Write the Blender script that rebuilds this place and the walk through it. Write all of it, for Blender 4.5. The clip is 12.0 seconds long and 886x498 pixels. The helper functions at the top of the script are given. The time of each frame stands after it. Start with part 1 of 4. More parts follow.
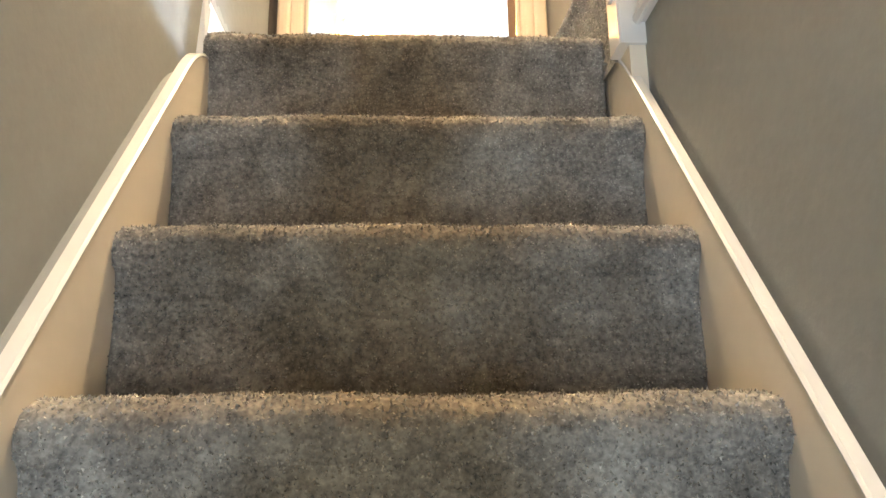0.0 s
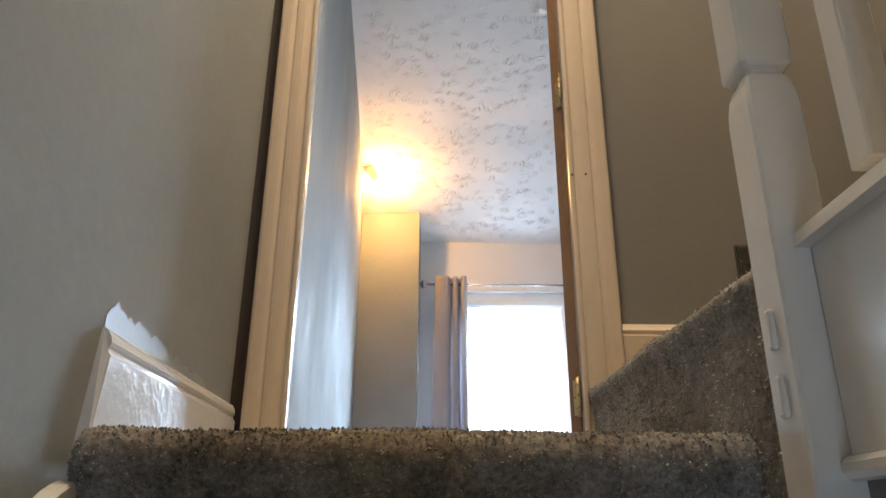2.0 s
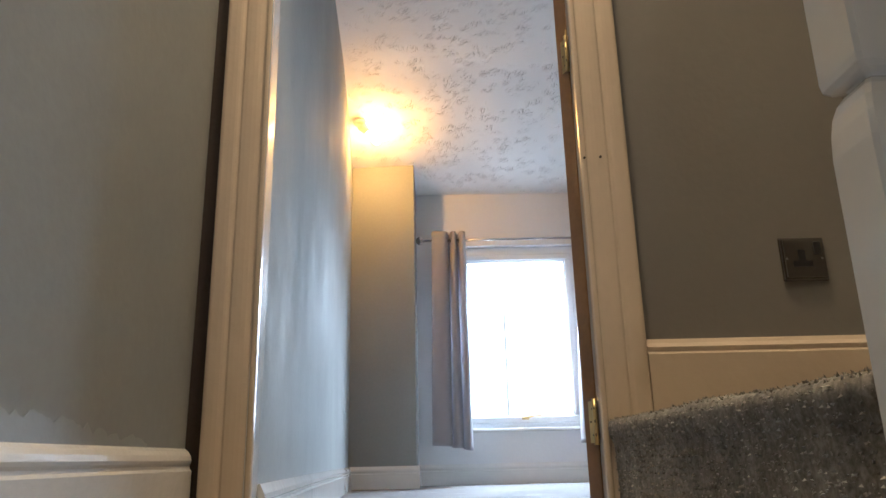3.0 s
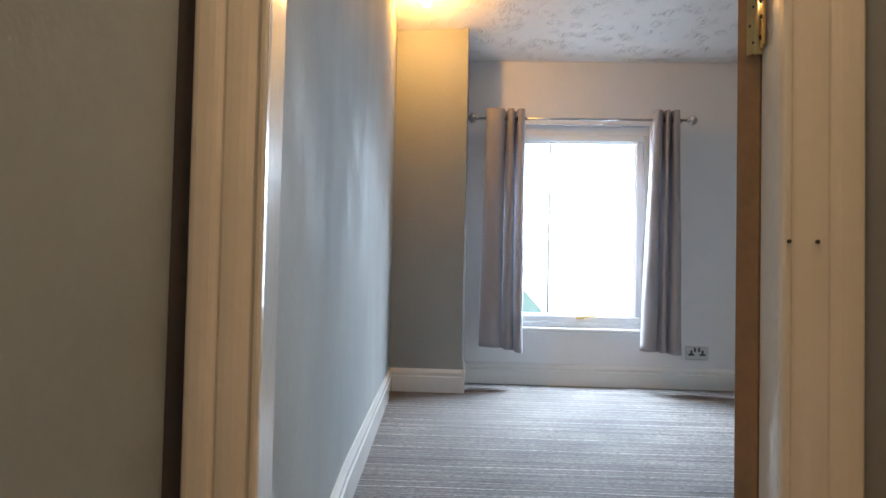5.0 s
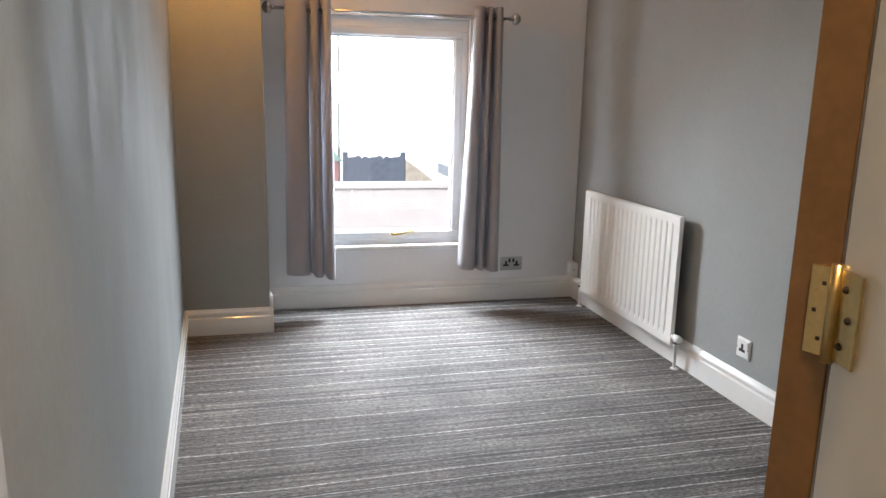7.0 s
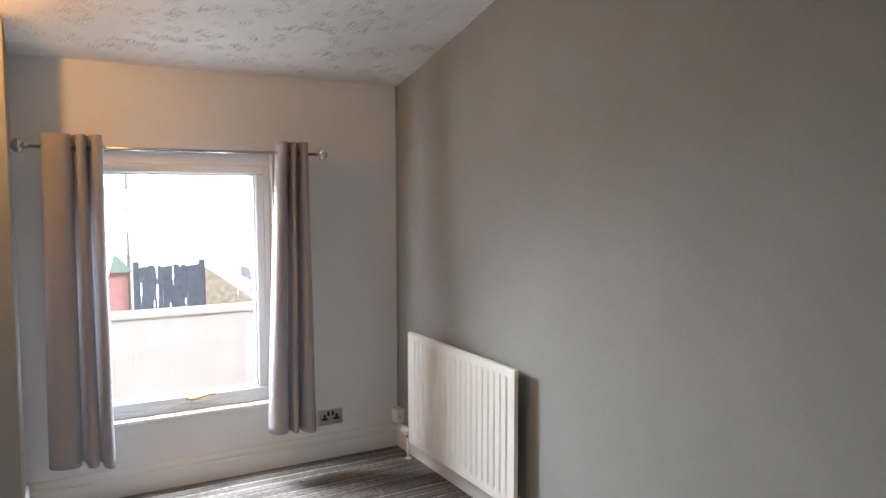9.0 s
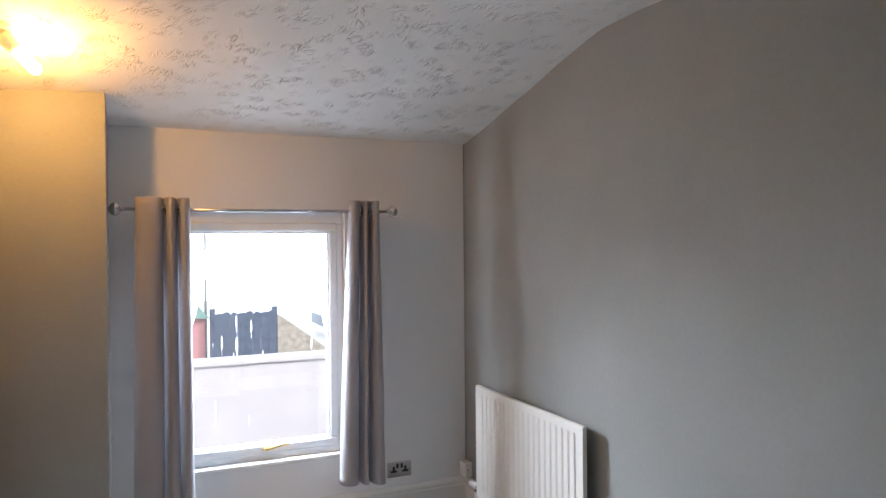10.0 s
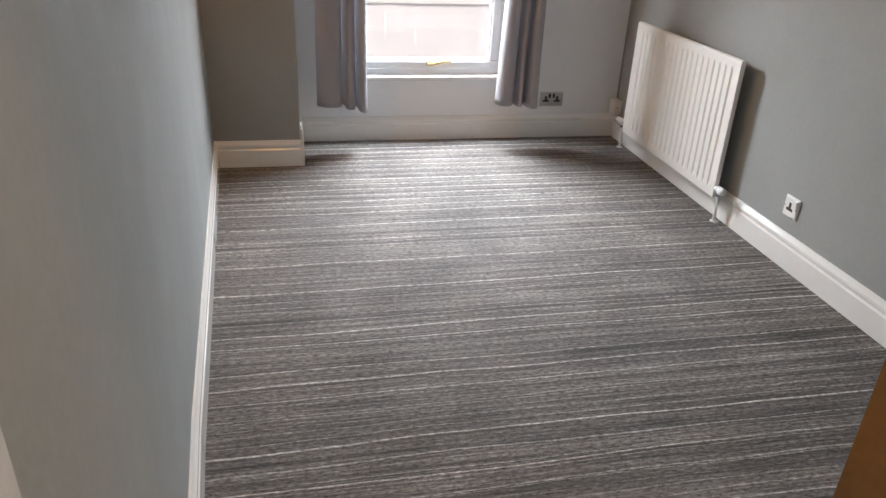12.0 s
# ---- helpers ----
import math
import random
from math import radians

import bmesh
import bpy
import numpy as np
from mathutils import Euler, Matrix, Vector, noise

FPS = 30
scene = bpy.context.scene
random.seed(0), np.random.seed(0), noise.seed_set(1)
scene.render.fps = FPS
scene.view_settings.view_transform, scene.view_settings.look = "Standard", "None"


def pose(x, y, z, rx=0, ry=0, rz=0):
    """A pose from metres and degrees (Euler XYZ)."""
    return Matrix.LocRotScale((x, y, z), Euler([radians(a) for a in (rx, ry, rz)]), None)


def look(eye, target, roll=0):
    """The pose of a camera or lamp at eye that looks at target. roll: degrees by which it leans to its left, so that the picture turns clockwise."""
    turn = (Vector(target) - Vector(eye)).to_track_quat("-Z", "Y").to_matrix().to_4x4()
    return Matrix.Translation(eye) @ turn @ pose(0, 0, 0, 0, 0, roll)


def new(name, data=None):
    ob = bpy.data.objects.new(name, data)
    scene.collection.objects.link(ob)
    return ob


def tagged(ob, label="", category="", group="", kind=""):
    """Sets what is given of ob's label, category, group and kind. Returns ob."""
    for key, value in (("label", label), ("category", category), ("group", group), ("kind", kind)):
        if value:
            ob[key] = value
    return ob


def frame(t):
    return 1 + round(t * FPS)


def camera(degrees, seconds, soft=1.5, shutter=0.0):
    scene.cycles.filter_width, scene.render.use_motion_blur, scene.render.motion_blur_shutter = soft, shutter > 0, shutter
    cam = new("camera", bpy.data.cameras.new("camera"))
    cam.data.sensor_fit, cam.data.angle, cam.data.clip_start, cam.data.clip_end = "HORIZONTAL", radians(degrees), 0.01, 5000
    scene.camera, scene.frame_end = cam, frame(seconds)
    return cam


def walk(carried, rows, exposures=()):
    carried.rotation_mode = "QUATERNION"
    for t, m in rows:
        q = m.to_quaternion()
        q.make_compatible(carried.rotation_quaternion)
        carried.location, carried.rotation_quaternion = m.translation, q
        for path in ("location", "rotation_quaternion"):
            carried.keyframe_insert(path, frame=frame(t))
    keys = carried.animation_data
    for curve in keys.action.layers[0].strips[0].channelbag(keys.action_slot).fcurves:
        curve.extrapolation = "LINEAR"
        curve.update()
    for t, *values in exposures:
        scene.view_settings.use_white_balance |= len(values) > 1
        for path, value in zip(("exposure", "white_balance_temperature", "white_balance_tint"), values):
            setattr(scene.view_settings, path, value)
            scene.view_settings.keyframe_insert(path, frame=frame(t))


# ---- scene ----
cam = camera(63.4, 12.0)
PATH = [
    (0, (0.569, 0.324, -0.675), (0.657, 2.264, -0.197), -0.8),
    (0.5, (0.588, 0.4, -0.51), (0.602, 2.327, 0.024), -0.2),
    (1, (0.603, 0.511, -0.356), (0.562, 2.418, 0.246), 0.1),
    (1.5, (0.592, 0.628, -0.212), (0.558, 2.493, 0.509), -0.4),
    (2, (0.584, 0.741, -0.043), (0.592, 2.603, 0.686), 0.3),
    (2.5, (0.611, 0.832, 0.053), (0.624, 2.716, 0.724), -0.9),
    (3, (0.606, 0.943, 0.178), (0.614, 2.863, 0.738), -1.3),
    (3.2, (0.59, 1.007, 0.223), (0.642, 2.945, 0.715), -1.4),
    (4.8, (0.55, 1.351, 0.639), (0.424, 3.341, 0.792), 1.2),
    (4.9, (0.534, 1.379, 0.676), (0.417, 3.373, 0.78), 0.7),
    (5, (0.532, 1.395, 0.701), (0.425, 3.391, 0.77), 1.3),
    (5.5, (0.519, 1.509, 0.815), (0.574, 3.505, 0.701), 0.5),
    (6, (0.497, 1.625, 0.988), (0.746, 3.599, 0.777), -0.3),
    (6.5, (0.449, 1.766, 1.085), (0.786, 3.718, 0.81), 0.2),
    (6.7, (0.428, 1.812, 1.144), (0.819, 3.744, 0.808), 0.6),
    (8.3, (0.494, 2.207, 1.409), (1.307, 3.966, 0.911), 2.5),
    (8.5, (0.512, 2.252, 1.424), (1.394, 4.004, 1.035), 1.7),
    (9, (0.538, 2.302, 1.462), (1.512, 4.043, 1.319), -0.1),
    (9.5, (0.516, 2.281, 1.506), (1.46, 4.044, 1.488), -0.6),
    (10, (0.502, 2.235, 1.514), (1.312, 4.063, 1.499), -0.5),
    (10.5, (0.473, 2.156, 1.509), (1.104, 4.051, 1.408), -0.1),
    (11, (0.47, 2.077, 1.469), (0.931, 4.003, 1.195), 0.7),
    (11.5, (0.46, 2.042, 1.396), (0.807, 3.936, 0.858), 1.5),
    (12, (0.437, 2.02, 1.305), (0.809, 3.774, 0.419), 2.6),
]
EXPOSURES = [(0, 2.85, 5600, 4), (0.5, 2.5, 5800, 6), (1, 2.15, 5750, 6), (2, 0.93, 5150, 4), (3, 0.5, 5120, 4), (5, 0.34, 5350, 4), (6.5, 0.25, 5800, 7), (8.5, 0.25, 6300, 8), (10, 0.2, 5650, 8), (11, 0.02, 5600, 7), (11.5, 0.02, 6100, 10), (12, 0.18, 6200, 10)]
walk(cam, [(t, look(eye, target, roll)) for t, eye, target, roll in PATH], EXPOSURES)

# ---------- world, sun, exposure ----------
world = bpy.data.worlds.new("world")
scene.world = world
world.use_nodes = True
wn = world.node_tree
sky = wn.nodes.new("ShaderNodeTexSky")
sky.sky_type = "NISHITA"
sky.sun_disc = False
sky.sun_elevation, sky.sun_rotation = radians(42), radians(200)
sky.dust_density = 5.0
wn.links.new(sky.outputs[0], wn.nodes["Background"].inputs[0])
wn.nodes["Background"].inputs[1].default_value = 0.15

sun_data = bpy.data.lights.new("sun", "SUN")
sun_data.energy, sun_data.angle, sun_data.color = 2.1, radians(12), (1.0, 0.96, 0.9)
sun = new("sun", sun_data)
sun.matrix_world = look((6, -2, 12), (1, 12, 0))


def area_light(name, power, size_x, size_y, color, m):
    d = bpy.data.lights.new(name, "AREA")
    d.shape, d.size, d.size_y, d.energy, d.color = "RECTANGLE", size_x, size_y, power, color
    ob = new(name, d)
    ob.matrix_world = m
    return ob


def point_light(name, power, radius, color, place):
    d = bpy.data.lights.new(name, "POINT")
    d.energy, d.shadow_soft_size, d.color = power, radius, color
    ob = new(name, d)
    ob.location = place
    return ob


# skylight in the upper part of the window's opening and at its two sides, the bare bulb, the pendant over the
# stairwell, added fills
DAY = (0.92, 0.955, 1.0)
skylight = area_light("window_daylight", 51, 0.60, 0.34, DAY, look((1.225, 6.30, 1.40), (1.225, 5.50, 0.50)))
skylight.data.spread = radians(120)
for name, x, toward in (("window_daylight_left", 0.792, 1.70), ("window_daylight_right", 1.572, 0.67)):
    area_light(name, 3.5, 0.055, 1.0, DAY, look((x, 6.285, 1.03), (toward, 5.30, 0.55)))
point_light("bulb_light", 14.5, 0.03, (1.0, 0.40, 0.055), (0.190, 5.222, 2.185))
point_light("hall_light", 104, 0.09, (1.0, 0.66, 0.35), (0.70, 1.86, 2.95))
# weak warm fill added over the upper landing, no fitting there
point_light("landing_fill", 1.2, 0.09, (1.0, 0.70, 0.42), (1.85, 1.55, 2.25))
# added cool fill for the risers, from an unseen opening at the stair foot
area_light("stair_foot_fill", 6, 0.7, 1.8, (0.92, 0.96, 1.0), look((0.57, -1.66, -1.35), (0.57, 1.2, -0.3)))


# ---------- materials ----------
def material(name, color, rough=0.5, metal=0.0, spread=0.06, scale=6.0, fine=140.0, bump=0.15, depth=0.002, coat=0.0):
    m = bpy.data.materials.new(name)
    m.use_nodes = True
    t = m.node_tree
    p = t.nodes["Principled BSDF"]
    co = t.nodes.new("ShaderNodeTexCoord")
    n1, n2 = t.nodes.new("ShaderNodeTexNoise"), t.nodes.new("ShaderNodeTexNoise")
    n1.inputs["Scale"].default_value, n2.inputs["Scale"].default_value = scale, fine
    n1.inputs["Detail"].default_value, n2.inputs["Detail"].default_value = 5, 3
    t.links.new(co.outputs["Object"], n1.inputs["Vector"])
    t.links.new(co.outputs["Object"], n2.inputs["Vector"])
    ramp = t.nodes.new("ShaderNodeValToRGB")
    ramp.color_ramp.elements[0].position, ramp.color_ramp.elements[1].position = 0.3, 0.7
    ramp.color_ramp.elements[0].color = (*[c * (1 - spread) for c in color], 1)
    ramp.color_ramp.elements[1].color = (*[min(1, c * (1 + spread)) for c in color], 1)
    mix = t.nodes.new("ShaderNodeMath")
    mix.operation = "MULTIPLY_ADD"
    mix.inputs[1].default_value = 0.35
    sub = t.nodes.new("ShaderNodeMath")
    sub.operation = "MULTIPLY"
    sub.inputs[1].default_value = 0.65
    t.links.new(n1.outputs[0], sub.inputs[0])
    t.links.new(n2.outputs[0], mix.inputs[0])
    t.links.new(sub.outputs[0], mix.inputs[2])
    t.links.new(mix.outputs[0], ramp.inputs[0])
    t.links.new(ramp.outputs[0], p.inputs["Base Color"])
    rr = t.nodes.new("ShaderNodeMapRange")
    rr.inputs["To Min"].default_value, rr.inputs["To Max"].default_value = rough * 0.85, min(1, rough * 1.15)
    t.links.new(n1.outputs[0], rr.inputs["Value"])
    t.links.new(rr.outputs[0], p.inputs["Roughness"])
    p.inputs["Metallic"].default_value = metal
    p.inputs["Coat Weight"].default_value = coat
    b = t.nodes.new("ShaderNodeBump")
    b.inputs["Strength"].default_value, b.inputs["Distance"].default_value = bump, depth
    t.links.new(n2.outputs[0], b.inputs["Height"])
    t.links.new(b.outputs[0], p.inputs["Normal"])
    m["fine"], m["broad"] = n2.name, n1.name
    return m


def node(m, kind, **values):
    n = m.node_tree.nodes.new(kind)
    for key, v in values.items():
        n.inputs[key.replace("_", " ")].default_value = v
    return n


def link(m, a, b):
    m.node_tree.links.new(a, b)


GREY_WALL = material("grey_wall_paint", (0.312, 0.32, 0.308), 0.60, spread=0.065, scale=2.6, fine=60, bump=0.22, depth=0.003)
# same grey paint, with the dim hall's shade put into its colour
SHADED_WALL = material("shaded_hall_paint", (0.235, 0.222, 0.203), 0.6, spread=0.035, scale=2.2, fine=60, bump=0.22, depth=0.003)
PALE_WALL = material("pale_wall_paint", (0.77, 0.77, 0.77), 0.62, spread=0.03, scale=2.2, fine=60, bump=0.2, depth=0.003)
WHITE_GLOSS = material("white_gloss_paint", (0.78, 0.765, 0.73), 0.16, spread=0.03, scale=5, fine=28, bump=0.22, depth=0.004, coat=0.4)
BRUSHED_GLOSS = material("brushed_white_gloss", (0.78, 0.765, 0.73), 0.15, spread=0.03, scale=5, fine=60, bump=0.22, depth=0.004, coat=0.5)
# white gloss with the hall lamp's warm light put into its colour
CASING_PAINT = material("lamplit_white_gloss", (0.70, 0.58, 0.43), 0.25, spread=0.025, scale=5, fine=50, bump=0.25, depth=0.003, coat=0.2)
STRING_PAINT = material("stringer_paint", (0.80, 0.72, 0.59), 0.3, spread=0.04, scale=4, fine=40, bump=0.25, depth=0.003)
UPVC = material("white_upvc", (0.86, 0.88, 0.90), 0.3, spread=0.01, fine=300, bump=0.03)
RADIATOR_WHITE = material("radiator_enamel", (0.80, 0.78, 0.73), 0.3, spread=0.02, scale=3, fine=200, bump=0.05)
PLASTIC = material("white_plastic", (0.78, 0.78, 0.76), 0.35, spread=0.02, fine=200, bump=0.03)
CHROME = material("brushed_chrome", (0.62, 0.62, 0.63), 0.22, 1.0, spread=0.05, fine=260, bump=0.05)
STEEL = material("dark_polished_steel", (0.22, 0.21, 0.20), 0.2, 1.0, spread=0.08, fine=260, bump=0.04)
SATIN_STEEL = material("satin_steel", (0.50, 0.50, 0.49), 0.3, 1.0, spread=0.05, fine=260, bump=0.05)
BRASS = material("aged_brass", (0.62, 0.46, 0.20), 0.3, 1.0, spread=0.16, scale=40, fine=200, bump=0.12)
BLACK = material("black_plastic", (0.02, 0.02, 0.022), 0.4, spread=0.1, fine=200, bump=0.03)
RAW_WOOD = material("bare_door_wood", (0.215, 0.115, 0.042), 0.55, spread=0.2, scale=9, fine=90, bump=0.2)
SMEAR = material("glossy_grey_smear", (0.312, 0.32, 0.308), 0.50, spread=0.08, scale=9, fine=60, bump=0.18, depth=0.003)
DARK_GAP = material("dark_stained_gap", (0.05, 0.035, 0.025), 0.8, spread=0.2, fine=120, bump=0.2)
CURTAIN = material("grey_curtain_cloth", (0.44, 0.42, 0.435), 0.75, spread=0.05, scale=12, fine=420, bump=0.3, depth=0.001)
UNDERLAY = material("hall_floor_boards", (0.25, 0.2, 0.15), 0.7, spread=0.1)
CURTAIN.node_tree.nodes["Principled BSDF"].inputs["Sheen Weight"].default_value = 0.15
glow = node(CURTAIN, "ShaderNodeBsdfTranslucent", Color=(0.50, 0.50, 0.53, 1))
thin = node(CURTAIN, "ShaderNodeMixShader", Fac=0.3)
link(CURTAIN, CURTAIN.node_tree.nodes["Principled BSDF"].outputs[0], thin.inputs[1])
link(CURTAIN, glow.outputs[0], thin.inputs[2])
link(CURTAIN, thin.outputs[0], CURTAIN.node_tree.nodes["Material Output"].inputs["Surface"])
for paint in (GREY_WALL, SHADED_WALL):
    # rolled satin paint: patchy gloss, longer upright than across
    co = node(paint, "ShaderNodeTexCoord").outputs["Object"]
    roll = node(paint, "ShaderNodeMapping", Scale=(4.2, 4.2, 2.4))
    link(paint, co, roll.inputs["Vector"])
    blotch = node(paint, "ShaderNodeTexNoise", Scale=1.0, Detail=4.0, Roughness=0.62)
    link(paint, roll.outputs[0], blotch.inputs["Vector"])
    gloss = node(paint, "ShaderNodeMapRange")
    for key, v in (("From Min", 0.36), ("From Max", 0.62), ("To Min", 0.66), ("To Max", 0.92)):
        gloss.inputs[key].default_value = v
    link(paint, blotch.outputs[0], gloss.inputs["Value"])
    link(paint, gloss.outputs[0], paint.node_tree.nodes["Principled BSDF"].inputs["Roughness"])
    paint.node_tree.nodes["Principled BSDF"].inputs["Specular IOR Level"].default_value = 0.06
BRICK_RENDER = material("pale_render", (0.60, 0.555, 0.545), 0.85, spread=0.1, scale=2, fine=30, bump=0.4, depth=0.01)
STONE = material("stone_rubble", (0.40, 0.355, 0.30), 0.9, spread=0.35, scale=6, fine=30, bump=0.6, depth=0.02)
GATE_WOOD = material("dark_gate_boards", (0.10, 0.12, 0.165), 0.7, spread=0.3, scale=6, fine=60, bump=0.3)
RED_PAINT = material("red_painted_board", (0.52, 0.27, 0.27), 0.6, spread=0.1)
GREEN_PAINT = material("green_painted_board", (0.26, 0.38, 0.34), 0.6, spread=0.1)
PAVING = material("yard_concrete", (0.36, 0.35, 0.33), 0.9, spread=0.15, scale=1.5, fine=25, bump=0.4, depth=0.01)
SLATE = material("slate_roof", (0.10, 0.11, 0.13), 0.6, spread=0.2, scale=5, fine=40, bump=0.3, depth=0.01)

GLASS = bpy.data.materials.new("window_glass")
GLASS.use_nodes = True
gp = GLASS.node_tree.nodes["Principled BSDF"]
gp.inputs["Transmission Weight"].default_value, gp.inputs["Roughness"].default_value, gp.inputs["IOR"].default_value = 1.0, 0.0, 1.45
gp.inputs["Base Color"].default_value = (0.98, 0.99, 0.99, 1)

HAZE = bpy.data.materials.new("white_sky_haze")
HAZE.use_nodes = True
hp = HAZE.node_tree.nodes["Principled BSDF"]
hp.inputs["Base Color"].default_value = (0.8, 0.8, 0.8, 1)
hp.inputs["Emission Color"].default_value, hp.inputs["Emission Strength"].default_value = (0.94, 0.97, 1.0, 1), 6.5

BULB = bpy.data.materials.new("lit_bulb_glass")
BULB.use_nodes = True
bp = BULB.node_tree.nodes["Principled BSDF"]
bp.inputs["Base Color"].default_value = (1, 0.8, 0.5, 1)
bp.inputs["Emission Color"].default_value, bp.inputs["Emission Strength"].default_value = (1.0, 0.66, 0.26, 1), 30


def artex():
    """White ceiling paint over plaster stippled with short combed strokes."""
    m = material("artex_ceiling", (0.84, 0.83, 0.82), 0.75, spread=0.03, scale=3, fine=90, bump=0.1)
    co = node(m, "ShaderNodeTexCoord").outputs["Object"]
    cell = node(m, "ShaderNodeTexVoronoi", Scale=13.0)
    link(m, co, cell.inputs["Vector"])
    turn = node(m, "ShaderNodeVectorRotate")
    turn.rotation_type = "Z_AXIS"
    link(m, co, turn.inputs["Vector"])
    spin = node(m, "ShaderNodeMath")
    spin.operation = "MULTIPLY"
    spin.inputs[1].default_value = 1.9
    link(m, cell.outputs["Color"], spin.inputs[0])
    link(m, spin.outputs[0], turn.inputs["Angle"])
    grow = node(m, "ShaderNodeMapping", Scale=(26.0, 95.0, 26.0))
    link(m, turn.outputs[0], grow.inputs["Vector"])
    comb = node(m, "ShaderNodeTexNoise", Scale=1.0, Detail=2.0, Roughness=0.6, Distortion=0.8)
    link(m, grow.outputs[0], comb.inputs["Vector"])
    ridge = node(m, "ShaderNodeMapRange")
    ridge.inputs["From Min"].default_value, ridge.inputs["From Max"].default_value = 0.51, 0.66
    link(m, comb.outputs[0], ridge.inputs["Value"])
    centre = node(m, "ShaderNodeMapRange")
    centre.inputs["From Min"].default_value, centre.inputs["From Max"].default_value = 0.62, 0.25
    link(m, cell.outputs["Distance"], centre.inputs["Value"])
    patch = node(m, "ShaderNodeTexNoise", Scale=5.5, Detail=2.0)
    link(m, co, patch.inputs["Vector"])
    keep = node(m, "ShaderNodeMapRange")
    keep.inputs["From Min"].default_value, keep.inputs["From Max"].default_value = 0.38, 0.54
    link(m, patch.outputs[0], keep.inputs["Value"])
    height = ridge.outputs[0]
    for other in (centre.outputs[0], keep.outputs[0]):
        mul = node(m, "ShaderNodeMath")
        mul.operation = "MULTIPLY"
        link(m, height, mul.inputs[0])
        link(m, other, mul.inputs[1])
        height = mul.outputs[0]
    b = node(m, "ShaderNodeBump", Strength=0.9, Distance=0.010)
    link(m, height, b.inputs["Height"])
    link(m, b.outputs[0], m.node_tree.nodes["Principled BSDF"].inputs["Normal"])
    return m


def math_node(m, op, a, b=None):
    n = node(m, "ShaderNodeMath")
    n.operation = op
    for k, v in enumerate((a, b)):
        if v is None:
            continue
        if isinstance(v, (int, float)):
            n.inputs[k].default_value = v
        else:
            link(m, v, n.inputs[k])
    return n.outputs[0]


def remap(m, value, f0, f1, t0=0.0, t1=1.0):
    n = node(m, "ShaderNodeMapRange")
    for key, v in (("From Min", f0), ("From Max", f1), ("To Min", t0), ("To Max", t1)):
        n.inputs[key].default_value = v
    link(m, value, n.inputs["Value"])
    return n.outputs[0]


def pile_carpet():
    """Grey-brown twist pile of the stairs."""
    m = material("stair_pile_carpet", (0.135, 0.125, 0.108), 0.95, spread=0.25, scale=5, fine=260, bump=0.9, depth=0.004)
    p = m.node_tree.nodes["Principled BSDF"]
    co = node(m, "ShaderNodeTexCoord")
    tuft = node(m, "ShaderNodeTexNoise", Scale=150.0, Detail=3.0, Roughness=0.65)
    clump = node(m, "ShaderNodeTexNoise", Scale=26.0, Detail=4.0, Roughness=0.7)
    stain = node(m, "ShaderNodeTexNoise", Scale=5.0, Detail=3.0)
    for n in (tuft, clump, stain):
        link(m, co.outputs["Object"], n.inputs["Vector"])
    a = node(m, "ShaderNodeMath")
    a.operation = "MULTIPLY_ADD"
    a.inputs[1].default_value = 0.42
    link(m, tuft.outputs[0], a.inputs[0])
    c = node(m, "ShaderNodeMath")
    c.operation = "MULTIPLY_ADD"
    c.inputs[1].default_value = 0.32
    link(m, clump.outputs[0], c.inputs[0])
    d = node(m, "ShaderNodeMath")
    d.operation = "MULTIPLY"
    d.inputs[1].default_value = 0.26
    link(m, stain.outputs[0], d.inputs[0])
    link(m, d.outputs[0], c.inputs[2])
    link(m, c.outputs[0], a.inputs[2])
    ramp = node(m, "ShaderNodeValToRGB")
    r = ramp.color_ramp
    r.elements[0].position, r.elements[0].color = 0.34, (0.050, 0.049, 0.044, 1)
    r.elements[1].position, r.elements[1].color = 0.67, (0.44, 0.42, 0.365, 1)
    e = r.elements.new(0.5)
    e.color = (0.215, 0.200, 0.178, 1)
    link(m, a.outputs[0], ramp.inputs[0])
    # trodden, browner pile along the middle of the flight
    sep = node(m, "ShaderNodeSeparateXYZ")
    link(m, co.outputs["Object"], sep.inputs[0])
    off = math_node(m, "ABSOLUTE", math_node(m, "SUBTRACT", sep.outputs["X"], 0.55))
    worn = remap(m, math_node(m, "ADD", off, math_node(m, "MULTIPLY", math_node(m, "SUBTRACT", stain.outputs[0], 0.5), 0.5)), 0.36, 0.08, 0.0, 1.0)
    tread = node(m, "ShaderNodeMix")
    tread.data_type, tread.blend_type = "RGBA", "MULTIPLY"
    link(m, worn, tread.inputs[0])
    link(m, ramp.outputs[0], tread.inputs[6])
    tread.inputs[7].default_value = (0.68, 0.575, 0.42, 1)
    link(m, tread.outputs[2], p.inputs["Base Color"])
    p.inputs["Specular IOR Level"].default_value = 0.1
    p.inputs["Sheen Weight"].default_value, p.inputs["Sheen Roughness"].default_value = 0.2, 0.4
    b = node(m, "ShaderNodeBump", Strength=0.4, Distance=0.003)
    link(m, a.outputs[0], b.inputs["Height"])
    link(m, b.outputs[0], p.inputs["Normal"])
    return m


def stretched(m, co, sx, sy, detail=1.0, rough=0.55):
    mp = node(m, "ShaderNodeMapping", Scale=(sx, sy, 1.0))
    link(m, co, mp.inputs["Vector"])
    n = node(m, "ShaderNodeTexNoise", Scale=1.0, Detail=detail, Roughness=rough)
    link(m, mp.outputs[0], n.inputs["Vector"])
    return n.outputs[0]


